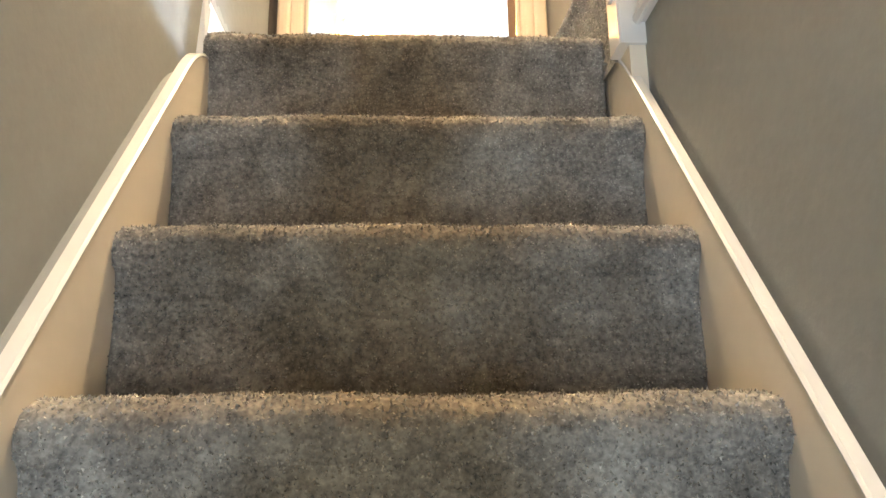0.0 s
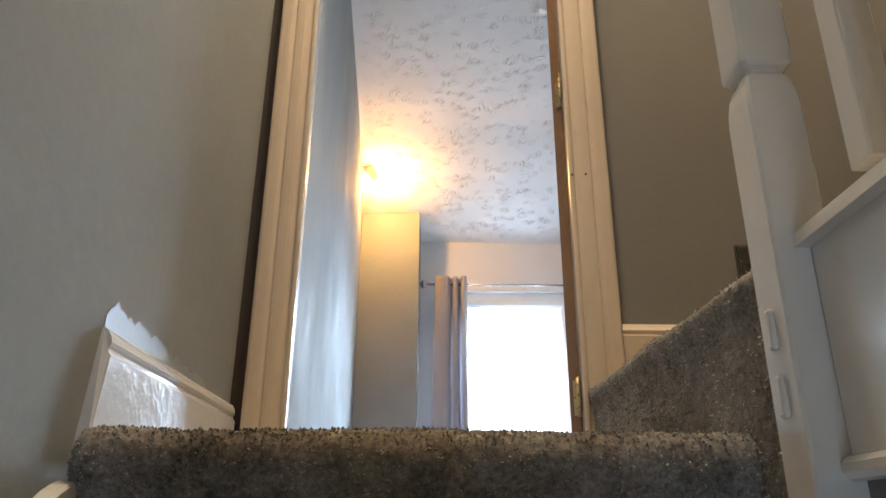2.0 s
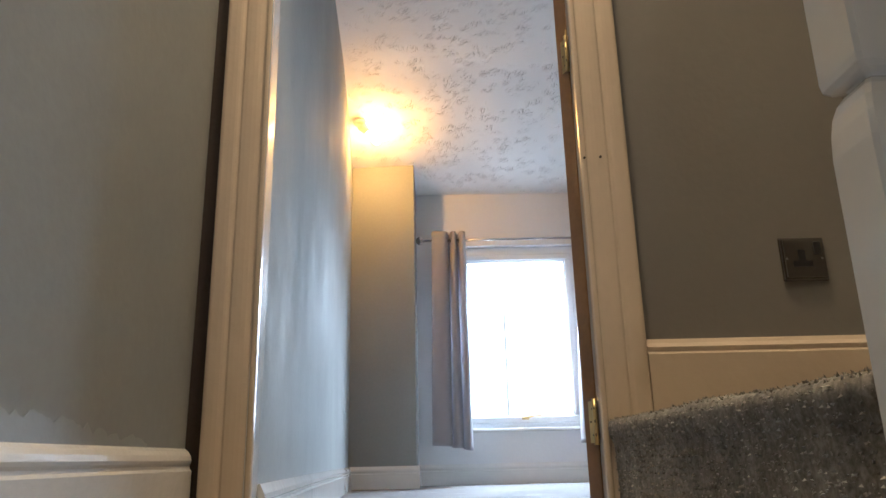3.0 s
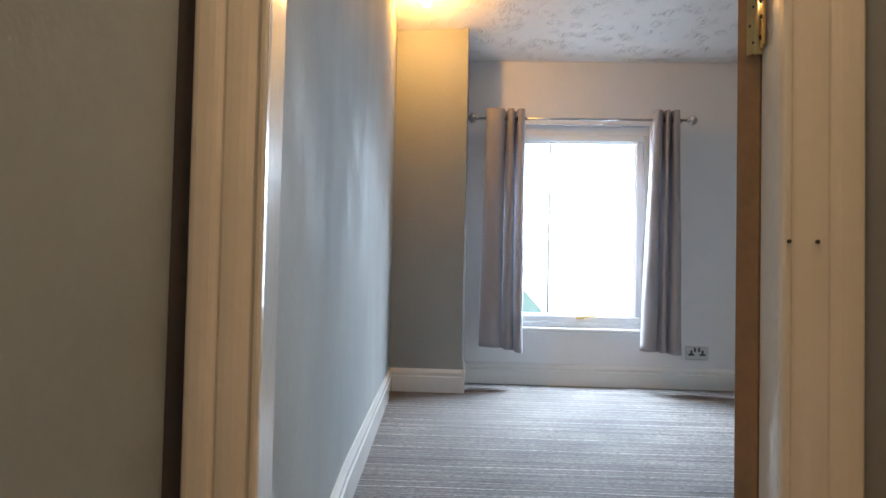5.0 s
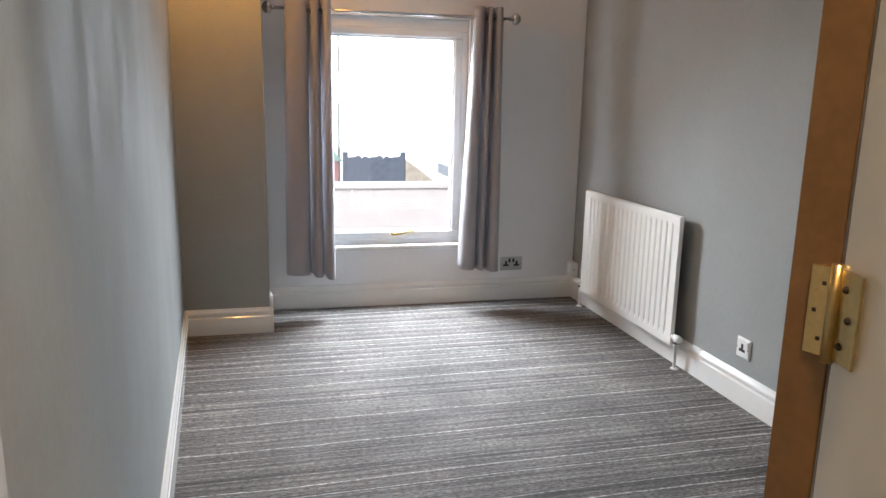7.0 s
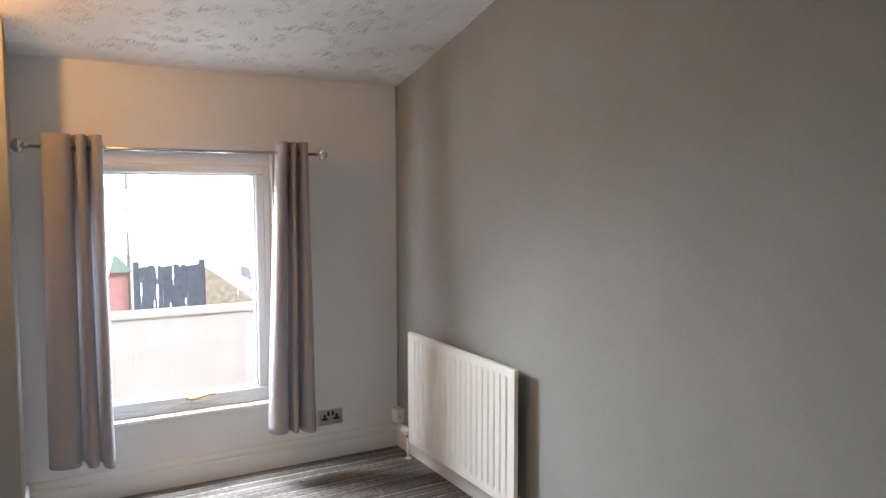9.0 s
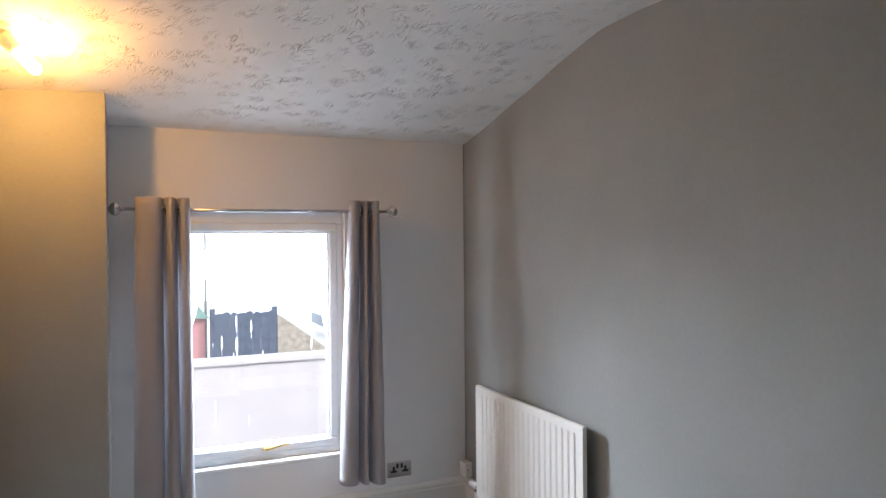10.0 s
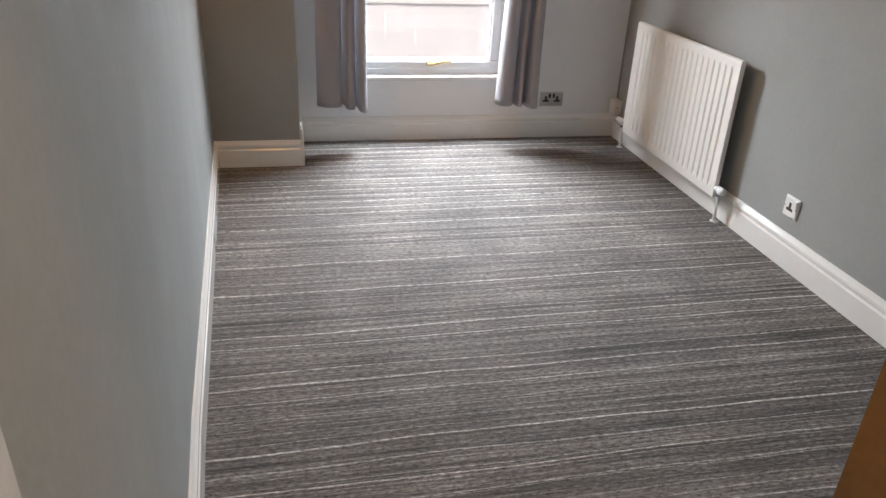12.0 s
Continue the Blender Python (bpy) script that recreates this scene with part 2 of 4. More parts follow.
def stripe_carpet():
    """Dark grey loop carpet with thin irregular pale stripes that run along x."""
    m = material("striped_loop_carpet", (0.1, 0.1, 0.1), 0.9, spread=0.2, scale=5, fine=300, bump=0.6, depth=0.003)
    p = m.node_tree.nodes["Principled BSDF"]
    co = node(m, "ShaderNodeTexCoord").outputs["Object"]
    sep = node(m, "ShaderNodeSeparateXYZ")
    link(m, co, sep.inputs[0])
    wander = stretched(m, co, 1.1, 5.0, 2.0)
    y = math_node(m, "ADD", sep.outputs["Y"], math_node(m, "MULTIPLY", math_node(m, "SUBTRACT", wander, 0.5), 0.05))
    y = math_node(m, "ADD", y, math_node(m, "MULTIPLY", sep.outputs["X"], -0.012))
    pale = None
    for pitch, width, power in ((0.069, 0.058, 1.0), (0.0310, 0.075, 0.45), (0.0125, 0.20, 0.14)):
        u = math_node(m, "DIVIDE", y, pitch)
        cell = node(m, "ShaderNodeTexWhiteNoise")
        cell.noise_dimensions = "1D"
        link(m, math_node(m, "FLOOR", u), cell.inputs["W"])
        off = math_node(m, "ABSOLUTE", math_node(m, "SUBTRACT", math_node(m, "FRACT", u), 0.5))
        line = remap(m, off, width, width * 0.45)
        some = remap(m, cell.outputs[0], 0.1, 0.8, 0.25 * power, power)
        k = math_node(m, "MULTIPLY", line, some)
        pale = k if pale is None else math_node(m, "MAXIMUM", pale, k)
    broken = remap(m, stretched(m, co, 26.0, 260.0), 0.28, 0.62, 0.35, 1.0)
    pale = math_node(m, "MULTIPLY", pale, broken)
    band = math_node(m, "ADD", math_node(m, "MULTIPLY", stretched(m, co, 0.25, 21.0, 3.0, 0.7), 0.5), math_node(m, "MULTIPLY", stretched(m, co, 2.6, 64.0, 3.0, 0.7), 0.5))
    dark = node(m, "ShaderNodeValToRGB")
    dark.color_ramp.elements[0].position, dark.color_ramp.elements[0].color = 0.37, (0.022, 0.019, 0.017, 1)
    dark.color_ramp.elements[1].position, dark.color_ramp.elements[1].color = 0.62, (0.150, 0.133, 0.121, 1)
    link(m, band, dark.inputs[0])
    mix = node(m, "ShaderNodeMix")
    mix.data_type = "RGBA"
    link(m, pale, mix.inputs[0])
    link(m, dark.outputs[0], mix.inputs[6])
    mix.inputs[7].default_value = (0.50, 0.475, 0.44, 1)
    loop = stretched(m, co, 48.0, 125.0, 4.0, 0.75)
    patch = node(m, "ShaderNodeTexNoise", Scale=3.0, Detail=3.0)
    link(m, co, patch.inputs["Vector"])
    speck = math_node(m, "MULTIPLY", remap(m, loop, 0.32, 0.68, 0.08, 1.95), remap(m, patch.outputs[0], 0.3, 0.7, 0.74, 1.26))
    out = node(m, "ShaderNodeMix")
    out.data_type, out.blend_type = "RGBA", "MULTIPLY"
    out.inputs[0].default_value = 1.0
    link(m, mix.outputs[2], out.inputs[6])
    link(m, speck, out.inputs[7])
    link(m, out.outputs[2], p.inputs["Base Color"])
    b = node(m, "ShaderNodeBump", Strength=0.8, Distance=0.003)
    link(m, math_node(m, "ADD", loop, pale), b.inputs["Height"])
    link(m, b.outputs[0], p.inputs["Normal"])
    return m


ARTEX, PILE, STRIPES = artex(), pile_carpet(), stripe_carpet()


def tuft_yarn():
    """The stair carpet's pile, tuft by tuft a little lighter or darker."""
    m = PILE.copy()
    m.name = "stair_carpet_tufts"
    p = m.node_tree.nodes["Principled BSDF"]
    base = p.inputs["Base Color"].links[0].from_socket
    m.node_tree.links.remove(p.inputs["Normal"].links[0])
    vary = remap(m, node(m, "ShaderNodeNewGeometry").outputs["Random Per Island"], 0.0, 1.0, 0.95, 2.0)
    mul = node(m, "ShaderNodeMix")
    mul.data_type, mul.blend_type = "RGBA", "MULTIPLY"
    mul.inputs[0].default_value = 1.0
    link(m, base, mul.inputs[6])
    link(m, vary, mul.inputs[7])
    link(m, mul.outputs[2], p.inputs["Base Color"])
    return m


TUFT = tuft_yarn()


# ---------- building helpers ----------
def mesh_object(name, bm, mat, smooth=False):
    bmesh.ops.recalc_face_normals(bm, faces=bm.faces)
    me = bpy.data.meshes.new(name)
    bm.to_mesh(me)
    bm.free()
    me.materials.append(mat)
    if smooth:
        for f in me.polygons:
            f.use_smooth = True
    return new(name, me)


def part(name, bm, mat, parent, label="", smooth=False):
    ob = mesh_object(name, bm, mat, smooth)
    ob.parent = parent
    ob.matrix_parent_inverse = parent.matrix_world.inverted()
    if label:
        tagged(ob, label=label)
    return ob


def thing(name, place, label, category, group="", kind=""):
    ob = new(name)
    ob.empty_display_size = 0.1
    ob.matrix_world = Matrix.Translation(place)
    return tagged(ob, label, category, group, kind)


def structure(name, bm, mat, label, category, smooth=False):
    return tagged(mesh_object(name, bm, mat, smooth), label, category, kind="structure")


def box(bm, x0, x1, y0, y1, z0, z1, bevel=0.0, seg=2):
    made = bmesh.ops.create_cube(bm, size=1)["verts"]
    for v in made:
        v.co = Vector((x0 + (v.co.x + 0.5) * (x1 - x0), y0 + (v.co.y + 0.5) * (y1 - y0), z0 + (v.co.z + 0.5) * (z1 - z0)))
    if bevel:
        edges = {e for v in made for e in v.link_edges}
        bmesh.ops.bevel(bm, geom=list(edges), offset=bevel, segments=seg, affect="EDGES", profile=0.5)
    return bm


def boxed(*a, **k):
    return box(bmesh.new(), *a, **k)


def prism(points, shift, bm=None):
    """Solid from a planar loop of 3D points pushed along shift."""
    bm = bm or bmesh.new()
    a = [bm.verts.new(p) for p in points]
    b = [bm.verts.new(Vector(p) + Vector(shift)) for p in points]
    bm.faces.new(a)
    bm.faces.new(b[::-1])
    for i in range(len(a)):
        j = (i + 1) % len(a)
        bm.faces.new((a[j], a[i], b[i], b[j]))
    return bm


def run_of(profile, a, b, out, bm=None):
    """Moulding of profile (out from the wall, up) from a to b."""
    o = Vector(out).normalized()
    pts = [Vector(a) + o * d + Vector((0, 0, z)) for d, z in profile]
    return prism(pts, Vector(b) - Vector(a), bm)


def tube(path, radius, sides=12, bm=None, caps=True):
    bm = bm or bmesh.new()
    rings = []
    path = [Vector(p) for p in path]
    for i, p in enumerate(path):
        way = (path[min(i + 1, len(path) - 1)] - path[max(i - 1, 0)]).normalized()
        side = way.cross(Vector((0, 0, 1)) if abs(way.z) < 0.9 else Vector((1, 0, 0))).normalized()
        up = side.cross(way)
        r = radius[i] if isinstance(radius, (list, tuple)) else radius
        rings.append([bm.verts.new(p + r * (math.cos(2 * math.pi * k / sides) * side + math.sin(2 * math.pi * k / sides) * up)) for k in range(sides)])
    for r0, r1 in zip(rings, rings[1:]):
        for k in range(sides):
            bm.faces.new((r0[k], r0[(k + 1) % sides], r1[(k + 1) % sides], r1[k]))
    if caps:
        bm.faces.new(rings[0][::-1])
        bm.faces.new(rings[-1])
    return bm


SKIRTING = [(0, 0), (0.018, 0), (0.018, 0.090), (0.0125, 0.095), (0.0125, 0.103), (0.0160, 0.107), (0.0155, 0.118), (0.010, 0.128), (0.006, 0.137), (0, 0.137)]

# ---------- setting: bedroom ----------
X_R, Y_F, Y_D, Y_H = 2.345, 6.075, 2.372, 2.285      # right wall, far wall, door wall room side, door wall hall side
L0, LM, L1 = (0.234, 2.434), (0.140, 3.50), (0.0, 5.665)   # the left wall leans away from the door jamb
DOOR_L, DOOR_R, DOOR_TOP = 0.260, 0.893, 2.06
WIN = (0.716, 1.612, 0.365, 1.692)                 # window opening: x, x, z, z
LAND, UP = 0.064, 0.244                             # half landing and upper landing levels

floor = structure("floor", boxed(-0.3, X_R + 0.02, Y_D - 0.05, Y_F + 0.02, -0.12, 0.0), STRIPES, "dark grey bedroom carpet with thin pale stripes", "floor")

wall_left = structure("wall_left", prism([(*L0, -0.1), (*LM, -0.1), (*L1, -0.1), (-0.03, 6.2, -0.1), (-0.3, 6.2, -0.1), (-0.3, L0[1], -0.1)], (0, 0, 2.8)), GREY_WALL, "grey painted bedroom wall with satin sheen", "wall")
wall_right = structure("wall_right", boxed(X_R, X_R + 0.15, Y_H, Y_F + 0.25, -0.1, 2.7), GREY_WALL, "plain grey painted bedroom wall behind radiator", "wall")
chimney_breast = structure("wall_chimney_breast", boxed(-0.02, 0.43, 5.665, Y_F + 0.02, -0.05, 2.4, bevel=0.004), GREY_WALL, "grey painted chimney breast beside the window", "wall")

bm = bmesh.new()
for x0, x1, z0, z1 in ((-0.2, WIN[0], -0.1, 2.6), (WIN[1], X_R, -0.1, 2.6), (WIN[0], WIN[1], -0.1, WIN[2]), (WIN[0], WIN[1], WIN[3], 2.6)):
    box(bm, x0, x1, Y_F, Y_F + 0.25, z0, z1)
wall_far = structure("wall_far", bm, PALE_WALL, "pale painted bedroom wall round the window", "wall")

bm = bmesh.new()
for x0, x1, z0, z1 in ((-0.3, DOOR_L - 0.045, -0.2, 2.7), (DOOR_R + 0.045, X_R + 0.15, -0.2, 2.7), (DOOR_L - 0.045, DOOR_R + 0.045, DOOR_TOP + 0.02, 2.7)):
    box(bm, x0, x1, Y_H + 0.03, Y_D, z0, z1)
wall_door = structure("wall_door", bm, GREY_WALL, "grey painted wall holding the bedroom doorway", "wall")

# ceiling: level, then a straight slope down to the window wall, slightly uneven and sagging over the chimney breast
CEIL = [(2.40, 2.415), (4.68, 2.415), (4.74, 2.411), (4.82, 2.396), (5.665, 2.192), (6.10, 2.098)]
bm = bmesh.new()
rows = []
nx = 40
for i in range(61):
    y = 2.40 + (6.12 - 2.40) * i / 60
    z = np.interp(y, [c[0] for c in CEIL], [c[1] for c in CEIL])
    rows.append([bm.verts.new((-0.1 + 2.55 * k / nx, y, z - 0.028 * max(0, 1 - max(0, 2.55 * k / nx - 0.1) / 0.9) * max(0, 1 - abs(y - 5.665) / 0.4) + 0.006 * noise.noise((k * 0.25, y * 3, 1.0)))) for k in range(nx + 1)])
for r0, r1 in zip(rows, rows[1:]):
    for k in range(nx):
        bm.faces.new((r0[k], r0[k + 1], r1[k + 1], r1[k]))
top = bmesh.ops.extrude_face_region(bm, geom=list(bm.faces))["geom"]
for v in top:
    if isinstance(v, bmesh.types.BMVert):
        v.co.z = 2.62
ceiling = structure("ceiling", bm, ARTEX, "white textured plaster ceiling sloping down to the window", "ceiling")
for f in ceiling.data.polygons:
    f.use_smooth = abs(f.normal.z) > 0.5

# skirting boards
bm = bmesh.new()
for a, c in ((L0, LM), (LM, L1)):
    ldir = (Vector((*c, 0)) - Vector((*a, 0))).normalized()
    run_of(SKIRTING, (*a, 0), (*c, 0), Vector((ldir.y, -ldir.x, 0)), bm)
run_of(SKIRTING, (0.0, 5.665, 0), (0.4474, 5.665, 0), (0, -1, 0), bm)
run_of(SKIRTING, (0.43, 5.6476, 0), (0.43, Y_F, 0), (1, 0, 0), bm)
run_of(SKIRTING, (0.43, Y_F, 0), (X_R, Y_F, 0), (0, -1, 0), bm)
run_of(SKIRTING, (X_R, Y_D, 0), (X_R, Y_F, 0), (-1, 0, 0), bm)
run_of(SKIRTING, (DOOR_R + 0.1, Y_D, 0), (X_R, Y_D, 0), (0, 1, 0), bm)
baseboard = structure("baseboard", bm, WHITE_GLOSS, "white gloss moulded skirting board along bedroom walls", "skirting board")

# ---------- window ----------
window = tagged(thing("window_1", (1.18, 6.15, WIN[2]), "white plastic window with one top-hung sash and brass handle", "window"), kind="structure")


def frame_ring(x0, x1, z0, z1, w, y0, y1, bevel=0.006, top=None):
    b = bmesh.new()
    top = top or w
    box(b, x0, x1, y0, y1, z0, z0 + w, bevel)
    box(b, x0, x1, y0, y1, z1 - top, z1, bevel)
    box(b, x0, x0 + w, y0, y1, z0 + w, z1 - top, bevel)
    box(b, x1 - w, x1, y0, y1, z0 + w, z1 - top, bevel)
    return b


part("window_frame", frame_ring(WIN[0], WIN[1], WIN[2], WIN[3], 0.040, 6.122, 6.21, top=0.062), UPVC, window)
sash = part("sash", frame_ring(WIN[0] + 0.034, WIN[1] - 0.034, WIN[2] + 0.036, WIN[3] - 0.058, 0.048, 6.108, 6.18, 0.009), UPVC, window)
part("bead", frame_ring(WIN[0] + 0.080, WIN[1] - 0.080, WIN[2] + 0.082, WIN[3] - 0.104, 0.012, 6.118, 6.16, 0.005), UPVC, sash)
pane = part("pane", boxed(WIN[0] + 0.085, WIN[1] - 0.085, 6.146, 6.152, WIN[2] + 0.087, WIN[3] - 0.109), GLASS, sash)
pane.visible_shadow = False
part("window_sill", boxed(WIN[0] - 0.01, WIN[1] + 0.01, 6.062, 6.125, WIN[2] - 0.02, WIN[2] + 0.004, 0.006), WHITE_GLOSS, window)
bm = boxed(1.155, 1.205, 6.092, 6.109, 0.425, 0.447, 0.004)
handle = part("handle", bm, BRASS, sash, "brass lever handle")
part("lever", tube([(1.165, 6.09, 0.436), (1.17, 6.07, 0.437), (1.20, 6.062, 0.442), (1.25, 6.066, 0.452), (1.292, 6.07, 0.452)], [0.008, 0.009, 0.008, 0.007, 0.006], 10), BRASS, handle, smooth=True)

# chalky drips dried on the outside of the pane: x, z, half height, half width
MARK = material("chalky_white_drip", (0.85, 0.85, 0.84), 0.8, spread=0.05, fine=300, bump=0.1)
through_mark = node(MARK, "ShaderNodeBsdfTranslucent", Color=(0.9, 0.9, 0.9, 1))
mark_mix = node(MARK, "ShaderNodeMixShader", Fac=0.6)
link(MARK, MARK.node_tree.nodes["Principled BSDF"].outputs[0], mark_mix.inputs[1])
link(MARK, through_mark.outputs[0], mark_mix.inputs[2])
link(MARK, mark_mix.outputs[0], MARK.node_tree.nodes["Material Output"].inputs["Surface"])
for x, z, h, w in (
         (1.036, 1.095, 0.049, 0.010),
         (1.113, 1.066, 0.050, 0.010),
         (0.961, 0.987, 0.054, 0.009),
         (1.037, 0.965, 0.067, 0.015),
         (1.021, 0.920, 0.029, 0.007),
         (1.098, 0.909, 0.023, 0.007),
         (1.173, 0.928, 0.024, 0.007),
         (0.916, 0.989, 0.017, 0.004),
         (1.438, 0.960, 0.043, 0.006),
         (0.926, 0.632, 0.071, 0.007),
         (1.097, 0.571, 0.038, 0.007),):
    outline = []
    for i in range(16):
        a = 2 * math.pi * i / 16
        thin = 0.35 if math.sin(a) < -0.1 else 1.0
        outline.append((x + 0.42 * w * thin * math.cos(a) + 0.0006 * math.sin(5 * a + 40 * x), 6.1525, z + h * math.sin(a)))
    part("dried_drip", prism(outline, (0, 0.0008, 0)), MARK, sash, "white chalky drip on the glass")

# ---------- doorway ----------
# casing section, from the opening outwards: quirk bead, hollow, ogee, raised outer band
CASING = [(0, 0), (0, 0.009), (0.0015, 0.0122), (0.004, 0.0136), (0.008, 0.0136), (0.0105, 0.0118), (0.012, 0.0088), (0.015, 0.0084), (0.018, 0.0102), (0.024, 0.0136), (0.032, 0.0163), (0.042, 0.0176), (0.050, 0.0176), (0.0525, 0.0160), (0.0545, 0.0150), (0.0570, 0.0166), (0.060, 0.0198), (0.064, 0.0218), (0.072, 0.0230), (0.084, 0.0232), (0.089, 0.0220), (0.092, 0.0190), (0.093, 0.0150), (0.093, 0)]
doorway = tagged(thing("door_1", (0.57, Y_H, LAND), "open bedroom doorway with white moulded wooden casing, warm light in its colour", "doorway"), kind="structure")


def casing_upright(x, way, z0, z1):
    """Upright that leans a little out of plumb with its height."""
    return prism([(x - way * d, Y_H - p, z0) for d, p in CASING], (-0.0075 * way if way > 0 else 0, 0, z1 - z0))


part("casing_left", casing_upright(DOOR_L + 0.003, 1, 0.0, DOOR_TOP + 0.09), CASING_PAINT, doorway)
part("casing_right", casing_upright(DOOR_R - 0.001, -1, 0.0, DOOR_TOP + 0.09), CASING_PAINT, doorway)
part("casing_head", prism([(DOOR_L - 0.1, Y_H - p - 0.001, DOOR_TOP + d) for d, p in CASING], (DOOR_R - DOOR_L + 0.2, 0, 0)), CASING_PAINT, doorway)
part("jamb_left", prism([(DOOR_L, Y_H - 0.012, -0.02), (L0[0] + 0.001, L0[1], -0.02), (L0[0] - 0.03, L0[1], -0.02), (DOOR_L - 0.04, Y_H - 0.0, -0.02)], (0, 0, DOOR_TOP)), WHITE_GLOSS, doorway)
jamb = part("jamb_right", prism([(DOOR_R, Y_H - 0.012, -0.02), (DOOR_R + 0.013, Y_D + 0.006, -0.02), (DOOR_R + 0.044, Y_D + 0.006, -0.02), (DOOR_R + 0.04, Y_H, -0.02)], (0, 0, DOOR_TOP)), WHITE_GLOSS, doorway)
part("jamb_head", boxed(DOOR_L, DOOR_R, Y_H - 0.016, Y_D - 0.001, DOOR_TOP, DOOR_TOP + 0.02), WHITE_GLOSS, doorway)
part("threshold", boxed(DOOR_L, DOOR_R, Y_H - 0.02, Y_D + 0.012, -0.02, 0.006, 0.004), RAW_WOOD, doorway)
X_GAP = 0.1405
part("shadow_gap", boxed(X_GAP, DOOR_L - 0.088, Y_H - 0.006, Y_H + 0.002, 0.1, 2.2), DARK_GAP, doorway, "dark unpainted gap beside casing")
bm = bmesh.new()
for x, z, out in ((0.8985, 0.749, 0.0140), (0.930, 0.749, 0.0175)):
    bmesh.ops.create_cone(bm, cap_ends=True, segments=10, radius1=0.0027, radius2=0.0025, depth=0.004, matrix=pose(x, Y_H - out, z, 90))
part("screw_hole", bm, DARK_GAP, doorway, "small dark screw holes")

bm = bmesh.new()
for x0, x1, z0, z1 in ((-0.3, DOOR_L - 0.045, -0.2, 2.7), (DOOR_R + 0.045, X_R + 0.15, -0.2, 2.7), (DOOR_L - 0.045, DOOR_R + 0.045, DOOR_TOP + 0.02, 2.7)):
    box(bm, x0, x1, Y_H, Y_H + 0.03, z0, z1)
wall_door_hall = structure("wall_door_hall", bm, SHADED_WALL, "grey painted hall wall round the bedroom doorway, shade in its colour", "wall")

# the open door, folded back nearly flat beyond its hinges
PIV = Vector((DOOR_R + 0.013, Y_D + 0.010, 0))
swing = radians(25)
leaf = Vector((math.cos(swing), math.sin(swing), 0))
thick = Vector((-math.sin(swing), math.cos(swing), 0))
door = tagged(thing("door", PIV, "bedroom door folded back open, bare wooden hinge edge", "door"), category="door")


def door_block(u0, u1, t0, t1, z0, z1, bevel=0.002):
    b = boxed(u0, u1, t0, t1, z0, z1, bevel)
    m = Matrix(((leaf.x, thick.x, 0, PIV.x), (leaf.y, thick.y, 0, PIV.y), (0, 0, 1, 0), (0, 0, 0, 1)))
    bmesh.ops.transform(b, matrix=m, verts=b.verts)
    return b


part("leaf", door_block(0.003, 0.70, 0.0, 0.042, 0.012, 1.98), WHITE_GLOSS, door)
part("hinge_edge", door_block(-0.001, 0.004, 0.0005, 0.0415, 0.012, 1.98, 0.001), RAW_WOOD, door, "bare brown wooden edge")
for z0, z1 in ((0.20, 0.28), (1.012, 1.092)):
    hinge = part("hinge", tube([PIV + Vector((-0.004, -0.002, z0 - 0.004)), PIV + Vector((-0.004, -0.002, z1 + 0.004))], 0.0055, 12), BRASS, door, "aged brass butt hinge", smooth=True)
    part("leaf_plate", door_block(-0.004, -0.001, 0.003, 0.022, z0, z1, 0.001), BRASS, hinge)
    part("jamb_plate", prism([(PIV.x - 0.003, PIV.y - 0.004, z0), (PIV.x - 0.011, PIV.y - 0.036, z0), (PIV.x - 0.008, PIV.y - 0.036, z0), (PIV.x, PIV.y - 0.004, z0)], (0, 0, z1 - z0)), BRASS, hinge)
    bm = bmesh.new()
    for i, zz in enumerate((z0 + 0.015, (z0 + z1) / 2, z1 - 0.015)):
        b2 = door_block(-0.005, -0.003, 0.008 + 0.006 * (i % 2), 0.0115 + 0.006 * (i % 2), zz - 0.0018, zz + 0.0018, 0.0006)
        tmp = bpy.data.meshes.new("tmp")
        b2.to_mesh(tmp)
        b2.free()
        bm.from_mesh(tmp)
        bpy.data.meshes.remove(tmp)
        bmesh.ops.create_uvsphere(bm, u_segments=8, v_segments=6, radius=0.0035, matrix=pose(PIV.x - 0.006 - 0.002 * (i % 2), PIV.y - 0.016 - 0.008 * (i % 2), zz))
    part("screw", bm, DARK_GAP, hinge)

# ---------- setting: stair hall ----------
X_HL, X_HR = 0.140, 0.979
NOSES = [(1.555, LAND), (1.393, -0.179), (1.220, -0.413)] + [(1.042 - 0.178 * k, -0.644 - 0.231 * k) for k in range(8)]
hall_wall_left = structure("wall_stair_left", boxed(-0.2, X_HL, -1.6, Y_H, -3.2, 3.2), GREY_WALL, "grey painted wall beside the staircase", "wall")
hall_wall_right = structure("wall_stair_right", boxed(X_HR, X_HR + 0.1, -1.6, 1.56, -3.2, 0.01), GREY_WALL, "grey painted wall below the upper landing", "wall")
# unseen wall, with an opening left for the fill lamp
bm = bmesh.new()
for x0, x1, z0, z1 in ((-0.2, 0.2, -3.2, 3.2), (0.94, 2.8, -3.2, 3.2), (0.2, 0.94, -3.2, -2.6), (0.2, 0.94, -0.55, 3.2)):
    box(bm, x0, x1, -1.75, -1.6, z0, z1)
hall_wall_back = structure("wall_hall_back", bm, SHADED_WALL, "grey painted hall wall at the stair foot", "wall")
hall_wall_end = structure("wall_landing_right", boxed(2.5, 2.65, -1.6, Y_H, 0.0, 3.2), SHADED_WALL, "grey painted wall of the upper landing", "wall")
